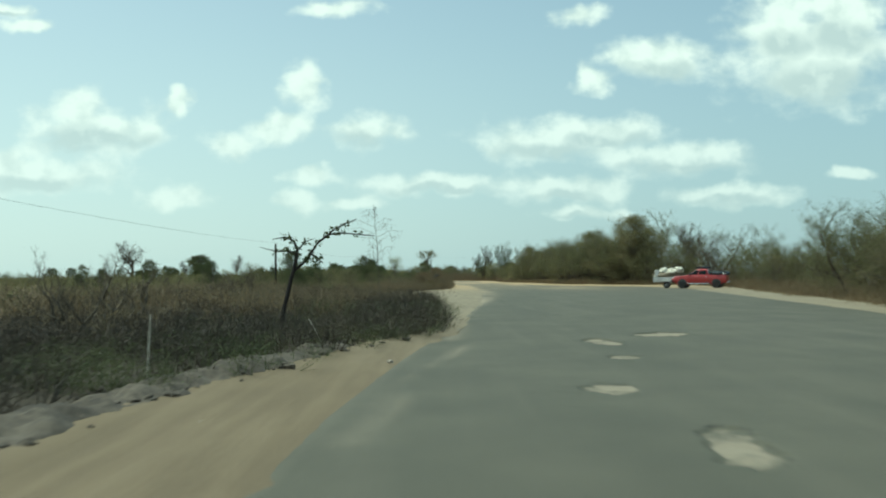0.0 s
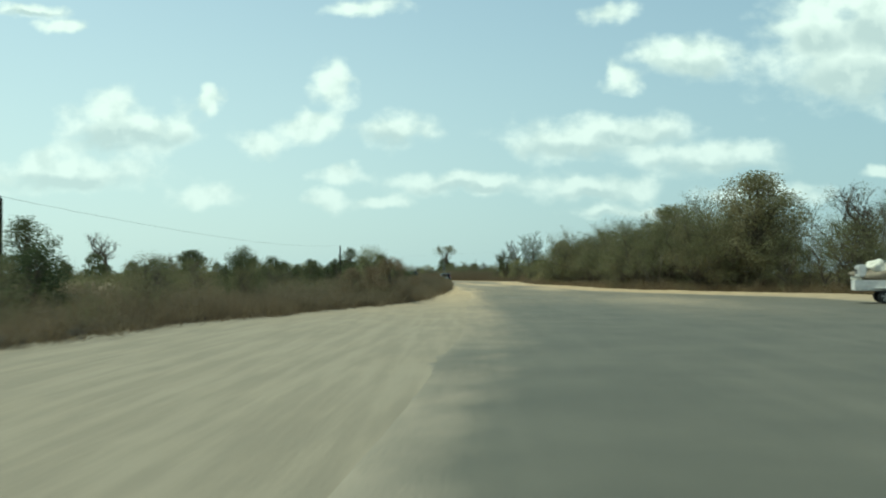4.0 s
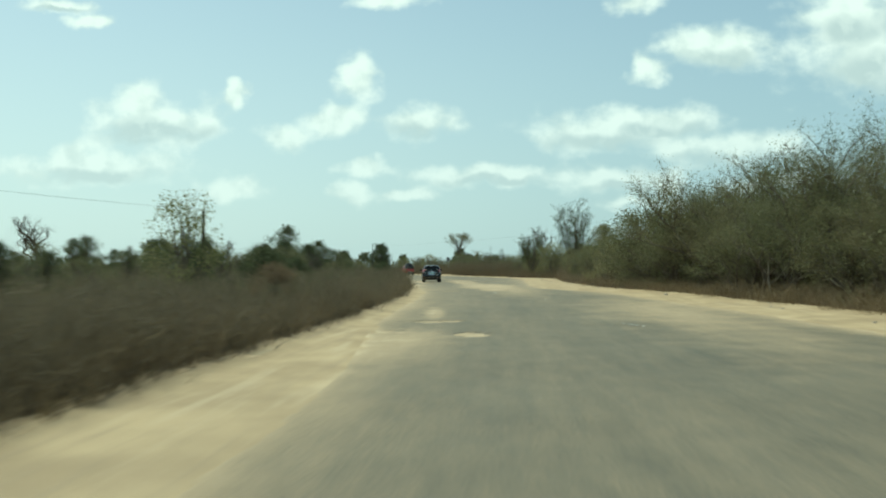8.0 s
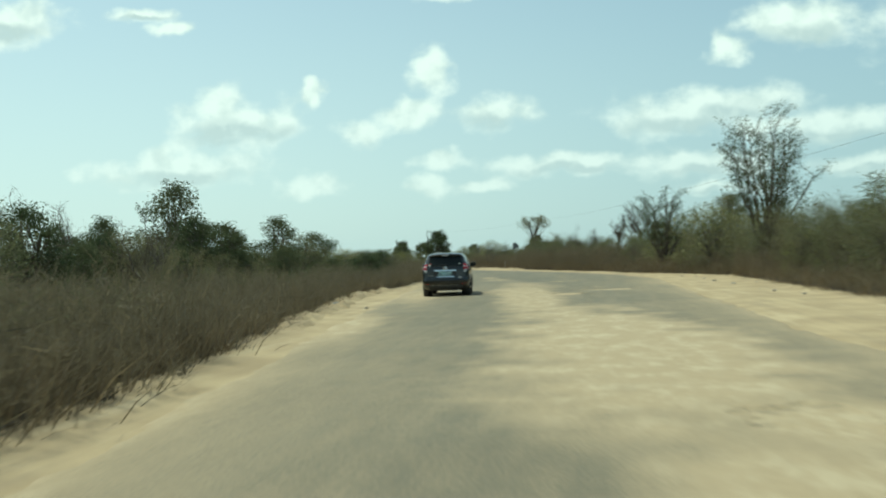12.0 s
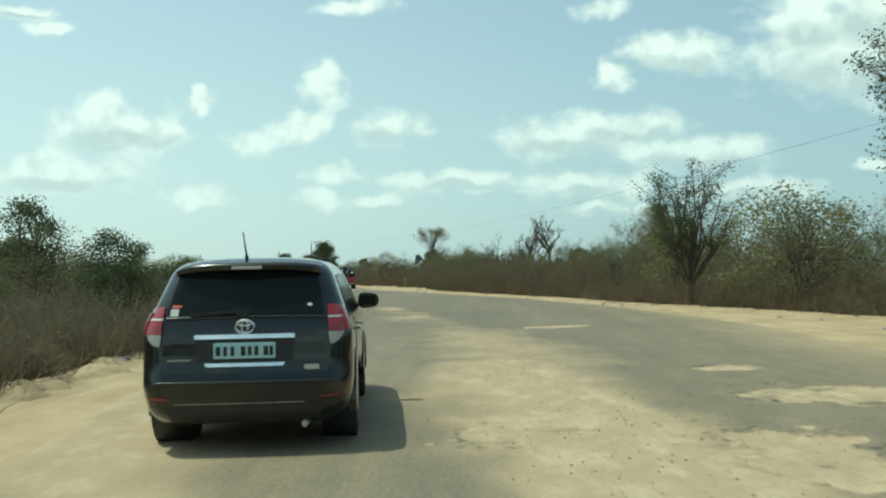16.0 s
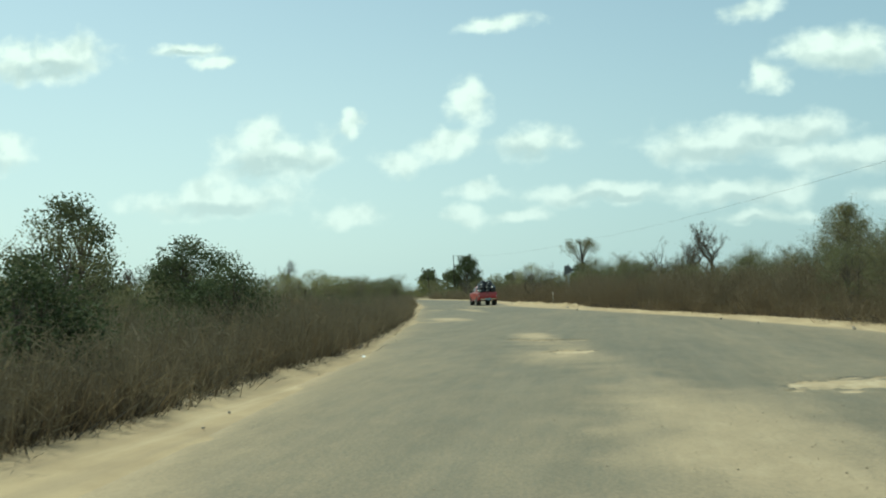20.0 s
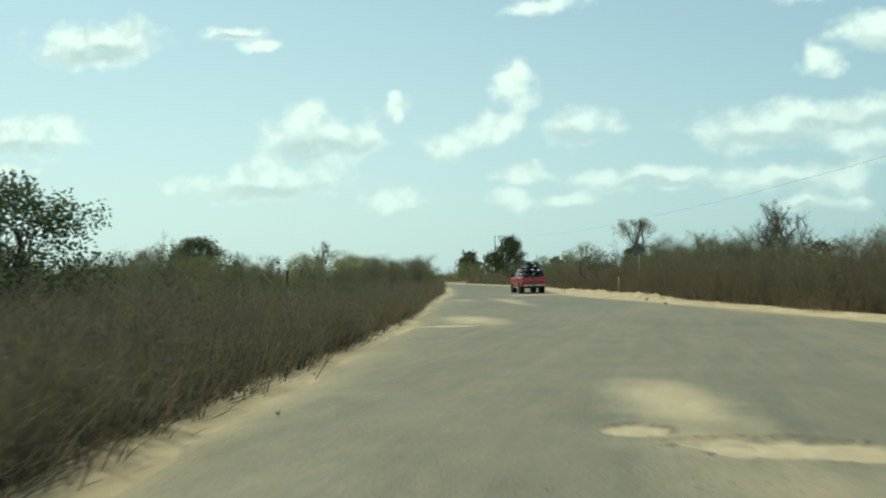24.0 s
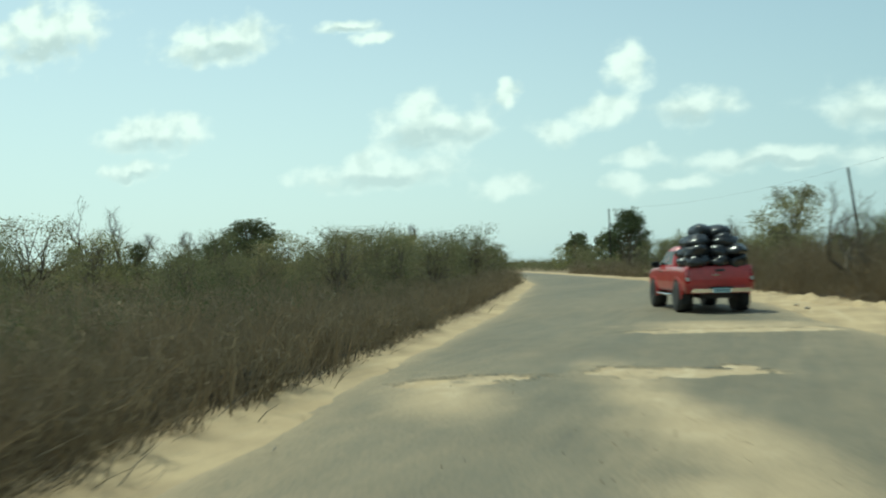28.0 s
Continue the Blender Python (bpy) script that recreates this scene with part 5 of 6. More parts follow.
g = np.random.RandomState(611)
beds = []
for at_x, at_y, wide, long, count in ((2.6, 186, 1.5, 5.0, 2600), (3.4, 178, 1.5, 5.0, 1300), (-0.8, 172.5, 1.4, 4.0, 500), (1.8, 194, 1.2, 4.0, 900), (-1.8, 210, 0.9, 1.6, 500), (-10.6, 251, 0.9, 3.0, 500), (-12.5, 253.5, 1.2, 1.0, 400), (3.6, 125, 0.9, 2.5, 350)):
    at = g.randn(count, 2) * np.array([wide, long]) * 0.75 + np.array([at_x, at_y])
    beds.append(np.stack([at[:, 0], at[:, 1], tar_height(at[:, 0], at[:, 1]) + 0.003, 0.003 + 0.011 * g.rand(count) ** 4], 1))
gravel("gravel", np.concatenate(beds), 612)

# remains of an old painted line, and bits of litter
OLD_PAINT = plain("worn_white_paint", (0.36, 0.35, 0.31), 0.8, spread=0.3)
for k in range(26):
    f = k / 25 + 0.012 * r.randn()
    x, y = 8.6 - 3.2 * f + 0.03 * r.randn(), 90.5 + 8.5 * f
    if k % 5 == 3 or r.rand() < 0.3:
        continue
    chip = new("paint_chip", lump_mesh("paint_chip", 900 + k % 4, (0.05 + 0.07 * r.rand(), 0.022, 0.004), OLD_PAINT, 0.5))
    chip.matrix_world = pose(x, y, 0.012, 0, 0, 110 + 20 * r.randn())
    tagged(chip, "worn remnant of a white painted line on the tar", "road marking", "remains of the painted line")
for k in range(4):
    chip = new("paint_chip", lump_mesh("paint_chip", 930 + k % 3, (0.10 + 0.08 * r.rand(), 0.03, 0.004), OLD_PAINT, 0.5))
    chip.matrix_world = pose(8.75 - 0.11 * k + 0.02 * r.randn(), 122.2 + 0.33 * k, 0.012, 0, 0, 100 + 8 * r.randn())
    tagged(chip, "worn remnant of a white painted line on the tar", "road marking", "remains of the painted line")
for x, y, s in ((0.6, 104, 0.09), (-0.1, 136, 0.12), (-0.3, 141.5, 0.1), (-4.3, 28, 0.05), (-5.3, 206, 0.07), (7.3, 137.5, 0.03), (5.2, 148.4, 0.035)):
    litter = new("litter", lump_mesh("litter", int(300 + x * 10), (1.0, 0.6, 0.25), WHITE_LITTER, 0.5))
    litter.matrix_world = pose(x, y, 0.05, 8, 5, x * 77) @ Matrix.Diagonal((s, s, s, 1))
    tagged(litter, "crumpled white scrap of litter on the roadside", "litter", "scraps of litter")

# ---- vehicles ----
BLACK_PAINT = plain("black_car_paint", (0.0075, 0.0085, 0.008), 0.20, 0.0, 0.35, coat=0.7, scale=6.0, spec=0.3)
RED_PAINT = plain("red_car_paint", (0.34, 0.020, 0.021), 0.32, 0.0, 0.15, coat=0.6, scale=6.0)
WHITE_PAINT = plain("dusty_white_paint", (0.62, 0.60, 0.55), 0.5, spread=0.12, scale=5.0)
PLASTIC = plain("black_plastic", (0.022, 0.023, 0.022), 0.6, spread=0.25)
RUBBER = plain("tyre_rubber", (0.02, 0.02, 0.019), 0.85, spread=0.35)
CHROME = plain("chrome", (0.78, 0.79, 0.80), 0.16, 1.0, 0.04)
ALLOY = plain("dusty_alloy", (0.42, 0.41, 0.39), 0.4, 0.8, 0.12)
GLASS = plain("tinted_car_glass", (0.010, 0.013, 0.013), 0.12, 0.0, 0.1, scale=3.0, spec=0.14)
RED_LENS = plain("red_lens", (0.25, 0.009, 0.012), 0.12, 0.0, 0.12, coat=0.8)
CLEAR_LENS = plain("clear_lens", (0.38, 0.36, 0.32), 0.12, 0.0, 0.08, coat=0.8)
PLATE = plain("pale_blue_plate", (0.42, 0.62, 0.64), 0.4, spread=0.05)
BAR_INK = plain("dark_print", (0.015, 0.02, 0.02), 0.5)
PALE_STICKER = plain("pale_sticker", (0.55, 0.52, 0.48), 0.5)
RED_STICKER = plain("red_sticker", (0.5, 0.09, 0.06), 0.5)
SACK_BLACK = plain("black_plastic_sack", (0.016, 0.017, 0.018), 0.24, spread=0.4, scale=9.0, relief=0.7)
SACK_BROWN = plain("brown_cloth_bundle", (0.20, 0.165, 0.115), 0.9, spread=0.35, scale=7.0, relief=0.7)
SACK_WHITE = plain("woven_white_sack", (0.60, 0.57, 0.47), 0.75, spread=0.15, scale=10.0, relief=0.6)


class Shell:
    """A car body as a stack of rounded plan outlines: (z, rear y, front y, half width, rear radius, front radius)."""
    def __init__(self, levels):
        self.levels = np.array(levels, dtype=float)

    def at(self, z):
        return [float(np.interp(z, self.levels[:, 0], self.levels[:, k])) for k in range(1, 6)]

    def rear(self, x, z):
        y0, y1, w, r0, r1 = self.at(z)
        over = max(0.0, abs(x) - (w - r0))
        bow = 0.05 * (x / w) ** 2
        return y0 + bow + (r0 - math.sqrt(max(r0 * r0 - min(over, r0) ** 2, 0.0)))

    def front(self, x, z):
        y0, y1, w, r0, r1 = self.at(z)
        over = max(0.0, abs(x) - (w - r1))
        return y1 - 0.10 * (x / w) ** 2 - (r1 - math.sqrt(max(r1 * r1 - min(over, r1) ** 2, 0.0)))

    def side(self, y, z):
        y0, y1, w, r0, r1 = self.at(z)
        back, fore = max(0.0, (y0 + r0) - y), max(0.0, y - (y1 - r1))
        inset = r0 - math.sqrt(max(r0 * r0 - min(back, r0) ** 2, 0)) if back else 0.0
        if fore:
            inset = r1 - math.sqrt(max(r1 * r1 - min(fore, r1) ** 2, 0))
        return w - inset

    def mesh(self, name, mat, low=None, high=None, n=14):
        zs = [z for z in self.levels[:, 0] if (low is None or z >= low - 1e-6) and (high is None or z <= high + 1e-6)]
        rings = []
        for z in zs:
            y0, y1, w, r0, r1 = self.at(z)
            pts = []
            for k in range(n + 1):          # rear, from left to right
                x = -(w - r0) + 2 * (w - r0) * k / n
                pts.append((x, self.rear(x, z)))
            for k in range(1, 7):           # rear right corner
                a = math.pi / 2 * k / 7
                x = w - r0 + r0 * math.sin(a)
                pts.append((x, self.rear(x, z)))
            for k in range(n + 1):          # right side
                y = y0 + r0 + 0.05 + (y1 - r1 - 0.10 - y0 - r0 - 0.05) * k / n
                pts.append((w, y))
            for k in range(1, 7):
                a = math.pi / 2 * (1 - k / 7)
                x = w - r1 + r1 * math.sin(a)
                pts.append((x, self.front(x, z)))
            half = pts[n // 2:]
            for k in range(n // 2 + 1):
                x = (w - r1) * (1 - k / (n // 2))
                half.append((x, self.front(x, z)))
            mirror = [(-x, y) for x, y in half[-2:0:-1]]
            rings.append([(x, y, z) for x, y in half + mirror])
        m = len(rings[0])
        verts = [p for ring in rings for p in ring]
        faces = [(i * m + k, i * m + (k + 1) % m, (i + 1) * m + (k + 1) % m, (i + 1) * m + k) for i in range(len(rings) - 1) for k in range(m)]
        me = bpy.data.meshes.new(name)
        me.from_pydata(verts, [], faces + [tuple(range(m))[::-1], tuple((len(rings) - 1) * m + k for k in range(m))])
        me.polygons.foreach_set("use_smooth", np.ones(len(me.polygons), dtype=bool))
        me.update()
        me.materials.append(mat)
        return me

    def skin(self, name, where, corners, mat, proud=0.004, nu=10, nv=5, thick=0.012, sign=1):
        """A panel that follows the body: corners are four (a, z), a is x on the ends and y on the sides."""
        (a0, z0), (a1, z1), (a2, z2), (a3, z3) = corners
        front, back = [], []
        for j in range(nv + 1):
            for i in range(nu + 1):
                u, v = i / nu, j / nv
                a = (a0 * (1 - u) + a1 * u) * (1 - v) + (a3 * (1 - u) + a2 * u) * v
                z = (z0 * (1 - u) + z1 * u) * (1 - v) + (z3 * (1 - u) + z2 * u) * v
                if where == "rear":
                    y = self.rear(a, z)
                    front.append((a, y - proud, z))
                    back.append((a, y - proud + thick, z))
                elif where == "front":
                    y = self.front(a, z)
                    front.append((a, y + proud, z))
                    back.append((a, y + proud - thick, z))
                else:
                    x = self.side(a, z)
                    front.append((sign * (x + proud), a, z))
                    back.append((sign * (x + proud - thick), a, z))
        w, n = nu + 1, len(front)
        faces = []
        for j in range(nv):
            for i in range(nu):
                q = (j * w + i, j * w + i + 1, (j + 1) * w + i + 1, (j + 1) * w + i)
                faces.append(q)
                faces.append(tuple(n + k for k in q[::-1]))
        rim = [i for i in range(nu)] + [j * w + nu for j in range(nv)] + [nv * w + i for i in range(nu, 0, -1)] + [j * w for j in range(nv, 0, -1)]
        for k in range(len(rim)):
            p, q = rim[k], rim[(k + 1) % len(rim)]
            faces.append((q, p, n + p, n + q))
        me = bpy.data.meshes.new(name)
        me.from_pydata(front + back, [], faces)
        bm = bmesh.new()
        bm.from_mesh(me)
        bmesh.ops.recalc_face_normals(bm, faces=bm.faces)
        bm.to_mesh(me)
        bm.free()
        me.materials.append(mat)
        return me


def lamp_panel(shell, name, rows, s, mat, proud, thick=0.035):
    """A lens on the rear corner: rows of (z, inner x, outer x) from below upwards."""
    rows = sorted(rows)
    front, back, nu = [], [], 8
    for z, a, b in rows:
        for i in range(nu + 1):
            x = s * (a + (b - a) * i / nu)
            y = shell.rear(x, z)
            front.append((x, y - proud, z))
            back.append((x, y - proud + thick, z))
    w, n, nv = nu + 1, len(front), len(rows) - 1
    faces = []
    for j in range(nv):
        for i in range(nu):
            q = (j * w + i, j * w + i + 1, (j + 1) * w + i + 1, (j + 1) * w + i)
            faces += [q, tuple(n + k for k in q[::-1])]
    rim = list(range(nu)) + [j * w + nu for j in range(nv)] + [nv * w + i for i in range(nu, 0, -1)] + [j * w for j in range(nv, 0, -1)]
    faces += [(rim[(k + 1) % len(rim)], rim[k], n + rim[k], n + rim[(k + 1) % len(rim)]) for k in range(len(rim))]
    bm = bmesh.new()
    verts = [bm.verts.new(p) for p in front + back]
    for f in faces:
        bm.faces.new([verts[k] for k in f])
    bmesh.ops.recalc_face_normals(bm, faces=bm.faces)
    me = bpy.data.meshes.new(name)
    bm.to_mesh(me)
    bm.free()
    me.materials.append(mat)
    return me


def block(size, at, bevel=0.01, turn=None, segments=2):
    bm = bmesh.new()
    bmesh.ops.create_cube(bm, size=1.0, matrix=Matrix.Diagonal((*size, 1)))
    if bevel:
        bmesh.ops.bevel(bm, geom=list(bm.edges), offset=bevel, segments=segments, affect="EDGES")
    if turn:
        bmesh.ops.transform(bm, verts=bm.verts, matrix=pose(0, 0, 0, *turn))
    bmesh.ops.translate(bm, verts=bm.verts, vec=at)
    return bm


def spun(profile, segments=28):
    """A body of revolution about the x axis: profile of (x, radius)."""
    bm = bmesh.new()
    rings = []
    for x, rad in profile:
        rings.append([bm.verts.new((x, rad * math.cos(2 * math.pi * k / segments), rad * math.sin(2 * math.pi * k / segments))) for k in range(segments)])
    for a, b in zip(rings[:-1], rings[1:]):
        for k in range(segments):
            f = bm.faces.new((a[k], a[(k + 1) % segments], b[(k + 1) % segments], b[k]))
            f.smooth = True
    for ring in (rings[0], rings[-1]):
        bm.faces.new(ring)
    bmesh.ops.recalc_face_normals(bm, faces=bm.faces)
    return bm


def wheel(parent, x, y, rad, width, sign):
    """A wheel with tyre, rim and five spokes; sign is +1 on the right."""
    w = width / 2
    ob = part("wheel", spun([(-w, rad * 0.62), (-w, rad * 0.9), (-w * 0.8, rad * 0.985), (0, rad), (w * 0.8, rad * 0.985), (w, rad * 0.9), (w, rad * 0.62)]), RUBBER, parent, "dusty black tyre")
    ob.location = (x, y, rad)
    part("rim", spun([(-w * 0.5, rad * 0.6), (sign * w * 0.55, rad * 0.6), (sign * w * 0.95, rad * 0.66), (sign * w * 1.02, rad * 0.62), (sign * w * 0.75, rad * 0.55), (sign * w * 0.62, rad * 0.12)]), ALLOY, ob, "dusty alloy rim")
    bm = bmesh.new()
    for k in range(5):
        bmesh.ops.create_cube(bm, size=1.0, matrix=pose(0, 0, 0, k * 72, 0, 0) @ Matrix.Translation((sign * w * 0.85, 0, rad * 0.33)) @ Matrix.Diagonal((0.03, rad * 0.16, rad * 0.56, 1)))
    part("spokes", bm, ALLOY, ob)
    part("hub_cap", spun([(sign * w * 0.7, rad * 0.12), (sign * w * 1.0, rad * 0.11), (sign * w * 1.04, rad * 0.06)], 14), PLASTIC, ob)


def arch(name, parent, x, y, z, inner, outer, sign, mat):
    """A wheel-arch lip: half a ring standing proud of the side."""
    bm = bmesh.new()
    loops = []
    for k in range(17):
        a = math.pi * (-0.06 + 1.12 * k / 16)
        loops.append([bm.verts.new((x + sign * dx, y + rr * math.cos(a), z + rr * math.sin(a))) for rr, dx in ((inner, -0.06), (inner, 0.022), (outer, 0.012), (outer, -0.06))])
    for p, q in zip(loops[:-1], loops[1:]):
        for k in range(4):
            bm.faces.new((p[k], p[(k + 1) % 4], q[(k + 1) % 4], q[k]))
    for ring in (loops[0], loops[-1]):
        bm.faces.new(ring)
    bmesh.ops.recalc_face_normals(bm, faces=bm.faces)
    part(name, bm, mat, parent)


def ring_logo(at, wide, tall):
    """Plain bright ovals: an outer ring with two smaller ones."""
    rings = []
    for a, b, dz in ((wide, tall, 0), (wide * 0.36, tall * 0.9, 0.0), (wide * 0.75, tall * 0.38, tall * 0.5)):
        rings.append(([(at[0] + a * math.cos(t), at[1], at[2] + dz + b * math.sin(t)) for t in (2 * math.pi * k / 28 for k in range(29))], np.full(29, 0.009)))
    return mesh_from("emblem", *tubes(rings, 6), CHROME, True)


def mirror_of(parent, x, y, z, sign, mat):
    bm = lump(3, (1.0, 1.0, 1.0), 0.0, 3)
    for v in bm.verts:      # a rounded box, flat at the back
        a, b, c = (math.copysign(abs(k) ** 0.62, k) for k in v.co)
        v.co = Vector((a * 0.125, max(b * 0.10, -0.045), c * (0.092 - 0.012 * a * sign)))
    bmesh.ops.translate(bm, verts=bm.verts, vec=(x + sign * 0.13, y, z))
    for f in bm.faces:
        f.smooth = True
    ob = part("side_mirror", bm, mat, parent)
    part("mirror_arm", block((0.10, 0.05, 0.04), (x + sign * 0.02, y + 0.02, z - 0.05), 0.01), PLASTIC, ob)
    part("mirror_glass", block((0.17, 0.006, 0.11), (x + sign * 0.13, y - 0.047, z), 0.002), GLASS, ob)


def make_suv(m):
    car = thing("car", m, "dusty black estate off-roader standing on the sandy road", "car")
    shell = Shell([(0.27, 0.10, 4.44, 0.80, 0.22, 0.35), (0.36, 0.02, 4.52, 0.86, 0.24, 0.4), (0.50, 0.0, 4.57, 0.895, 0.24, 0.45), (0.60, 0.0, 4.57, 0.905, 0.24, 0.45), (0.66, 0.035, 4.56, 0.905, 0.22, 0.45),
                   (0.80, 0.06, 4.52, 0.905, 0.20, 0.45), (0.95, 0.07, 4.44, 0.90, 0.18, 0.42), (1.02, 0.08, 4.25, 0.895, 0.18, 0.4), (1.06, 0.085, 3.85, 0.885, 0.18, 0.4), (1.12, 0.10, 3.50, 0.865, 0.18, 0.3),
                   (1.22, 0.15, 3.30, 0.83, 0.19, 0.28), (1.40, 0.25, 2.95, 0.765, 0.20, 0.26), (1.52, 0.31, 2.70, 0.72, 0.20, 0.25), (1.585, 0.34, 2.50, 0.675, 0.22, 0.25), (1.63, 0.40, 2.30, 0.61, 0.25, 0.25), (1.66, 0.55, 2.1, 0.50, 0.3, 0.25), (1.675, 0.8, 1.8, 0.30, 0.2, 0.2)])
    part("body", shell.mesh("suv_body", BLACK_PAINT), None, car)
    part("rear_bumper", shell.skin("rear_bumper", "rear", [(-0.80, 0.40), (0.80, 0.40), (0.82, 0.60), (-0.82, 0.60)], BLACK_PAINT, 0.03, 24, 6, 0.05), None, car)
    part("bumper_valance", shell.skin("bumper_valance", "rear", [(-0.62, 0.28), (0.62, 0.28), (0.66, 0.415), (-0.66, 0.415)], PLASTIC, 0.034, 16, 4, 0.06), None, car, "black plastic lower bumper")
    part("bumper_strip", shell.skin("bumper_strip", "rear", [(-0.58, 0.437), (0.50, 0.437), (0.50, 0.442), (-0.58, 0.442)], ALLOY, 0.036, 16, 1, 0.01), None, car)
    part("tailgate", shell.skin("tailgate", "rear", [(-0.70, 0.64), (0.70, 0.64), (0.68, 1.13), (-0.68, 1.13)], BLACK_PAINT, 0.006, 24, 10, 0.014), None, car)
    glass = part("rear_window", shell.skin("rear_window", "rear", [(-0.67, 1.19), (0.67, 1.17), (0.60, 1.53), (-0.60, 1.53)], GLASS, 0.008, 24, 8, 0.014), None, car, "dark tinted rear window")
    part("sticker", shell.skin("sticker", "rear", [(-0.63, 1.24), (-0.55, 1.24), (-0.55, 1.262), (-0.63, 1.262)], RED_STICKER, 0.012, 2, 1, 0.003), None, glass)
    part("sticker", shell.skin("sticker", "rear", [(-0.64, 1.17), (-0.57, 1.17), (-0.57, 1.23), (-0.64, 1.23)], PALE_STICKER, 0.012, 2, 2, 0.003), None, glass)
    part("sticker", shell.skin("sticker", "rear", [(0.52, 1.24), (0.565, 1.24), (0.56, 1.262), (0.525, 1.262)], PALE_STICKER, 0.012, 2, 1, 0.003), None, glass)
    wiper = part("wiper", block((0.46, 0.025, 0.035), (-0.24, shell.rear(-0.24, 1.19) - 0.035, 1.195), 0.008, (0, -4, 0)), PLASTIC, car)
    part("wiper_cap", block((0.12, 0.04, 0.06), (-0.02, shell.rear(0, 1.17) - 0.025, 1.19), 0.015), PLASTIC, wiper)
    spoiler = bmesh.new()
    for k in range(25):
        x = -0.63 + 1.26 * k / 24
        edge_z = 1.615 - 0.04 * abs(x / 0.63) ** 4
        ys = shell.rear(x, 1.53)
        ring = [(x, ys - 0.10 + 0.05 * (x / 0.63) ** 2, edge_z - 0.055), (x, ys - 0.115 + 0.05 * (x / 0.63) ** 2, edge_z - 0.02), (x, ys + 0.10, edge_z + 0.022), (x, ys + 0.34, edge_z + 0.02), (x, ys + 0.05, edge_z - 0.085)]
        row = [spoiler.verts.new(p) for p in ring]
        if k:
            for j in range(5):
                spoiler.faces.new((last[j], last[(j + 1) % 5], row[(j + 1) % 5], row[j])).smooth = j in (1, 2)
        else:
            spoiler.faces.new(row)
        last = row
    spoiler.faces.new(last)
    bmesh.ops.recalc_face_normals(spoiler, faces=spoiler.faces)
    ledge = [(x, shell.rear(x, 1.155) - 0.004, 1.155 - 0.012 * (x / 0.66) ** 2) for x in np.linspace(-0.67, 0.67, 21)]
    part("tailgate_lip", mesh_from("tailgate_lip", *tubes([(ledge, np.full(21, 0.018))], 8), BLACK_PAINT, True), None, car)
    ledge = [(x, shell.rear(x, 0.615) - 0.026, 0.612) for x in np.linspace(-0.72, 0.72, 21)]
    part("bumper_ledge", mesh_from("bumper_ledge", *tubes([(ledge, np.full(21, 0.016))], 8), BLACK_PAINT, True), None, car)
    roof_lip = part("spoiler", spoiler, BLACK_PAINT, car)
    part("brake_light", block((0.26, 0.012, 0.028), (0, shell.rear(0, 1.53) - 0.112, 1.578), 0.004), PALE_STICKER, roof_lip, "high brake light strip, unlit")
    for s in (-1, 1):
        lamp = part("tail_light", lamp_panel(shell, "tail_light", [(1.02, 0.705, 0.842), (1.08, 0.702, 0.852), (1.135, 0.70, 0.854)], s, RED_LENS, 0.02), None, car, "red tail light with a pale lower lens")
        part("upper_lens", lamp_panel(shell, "upper_lens", [(1.158, 0.698, 0.852), (1.20, 0.696, 0.842), (1.235, 0.694, 0.812), (1.25, 0.694, 0.775)], s, RED_LENS, 0.02), None, lamp)
        part("lower_lens", lamp_panel(shell, "lower_lens", [(0.915, 0.718, 0.742), (0.935, 0.714, 0.782), (0.97, 0.71, 0.818), (1.018, 0.706, 0.840)], s, CLEAR_LENS, 0.018), None, lamp, "pale turn-signal lens")
        part("lens_band", lamp_panel(shell, "lens_band", [(1.137, 0.70, 0.852), (1.156, 0.70, 0.850)], s, PALE_STICKER, 0.016), None, lamp)
        part("reflector", shell.skin("reflector", "rear", [(s * 0.64, 0.475), (s * 0.79, 0.482), (s * 0.79, 0.497), (s * 0.64, 0.49)], RED_LENS, 0.038, 6, 1, 0.012), None, car, "red bumper reflector")
        part("side_light", shell.skin("side_light", "side", [(0.17, 1.03), (0.34, 1.04), (0.32, 1.19), (0.23, 1.20)], RED_LENS, 0.006, 8, 5, 0.02, s), None, car)
        for n, corners in (("quarter_window", [(0.62, 1.16), (1.18, 1.14), (1.14, 1.50), (0.82, 1.50)]), ("rear_side_window", [(1.24, 1.13), (2.02, 1.11), (1.98, 1.51), (1.20, 1.51)]), ("front_side_window", [(2.09, 1.11), (3.12, 1.10), (2.55, 1.50), (2.05, 1.51)])):
            part(n, shell.skin(n, "side", corners, GLASS, 0.005, 8, 6, 0.014, s), None, car)
        for n, a, b in (("rear_door", 1.16, 2.04), ("front_door", 2.06, 3.22)):
            door = part(n, shell.skin(n, "side", [(a + 0.22 * (n == "rear_door"), 0.40), (b, 0.40), (b, 1.09), (a, 1.10)], BLACK_PAINT, 0.005, 12, 10, 0.014, s), None, car)
            part("door_handle", block((0.035, 0.20, 0.04), (s * (shell.side(a + 0.2, 0.97) + 0.025), a + 0.2, 0.97), 0.012), BLACK_PAINT, door)
        part("sill_trim", shell.skin("sill_trim", "side", [(1.15, 0.28), (3.35, 0.28), (3.35, 0.40), (1.15, 0.40)], PLASTIC, 0.012, 10, 2, 0.03, s), None, car)
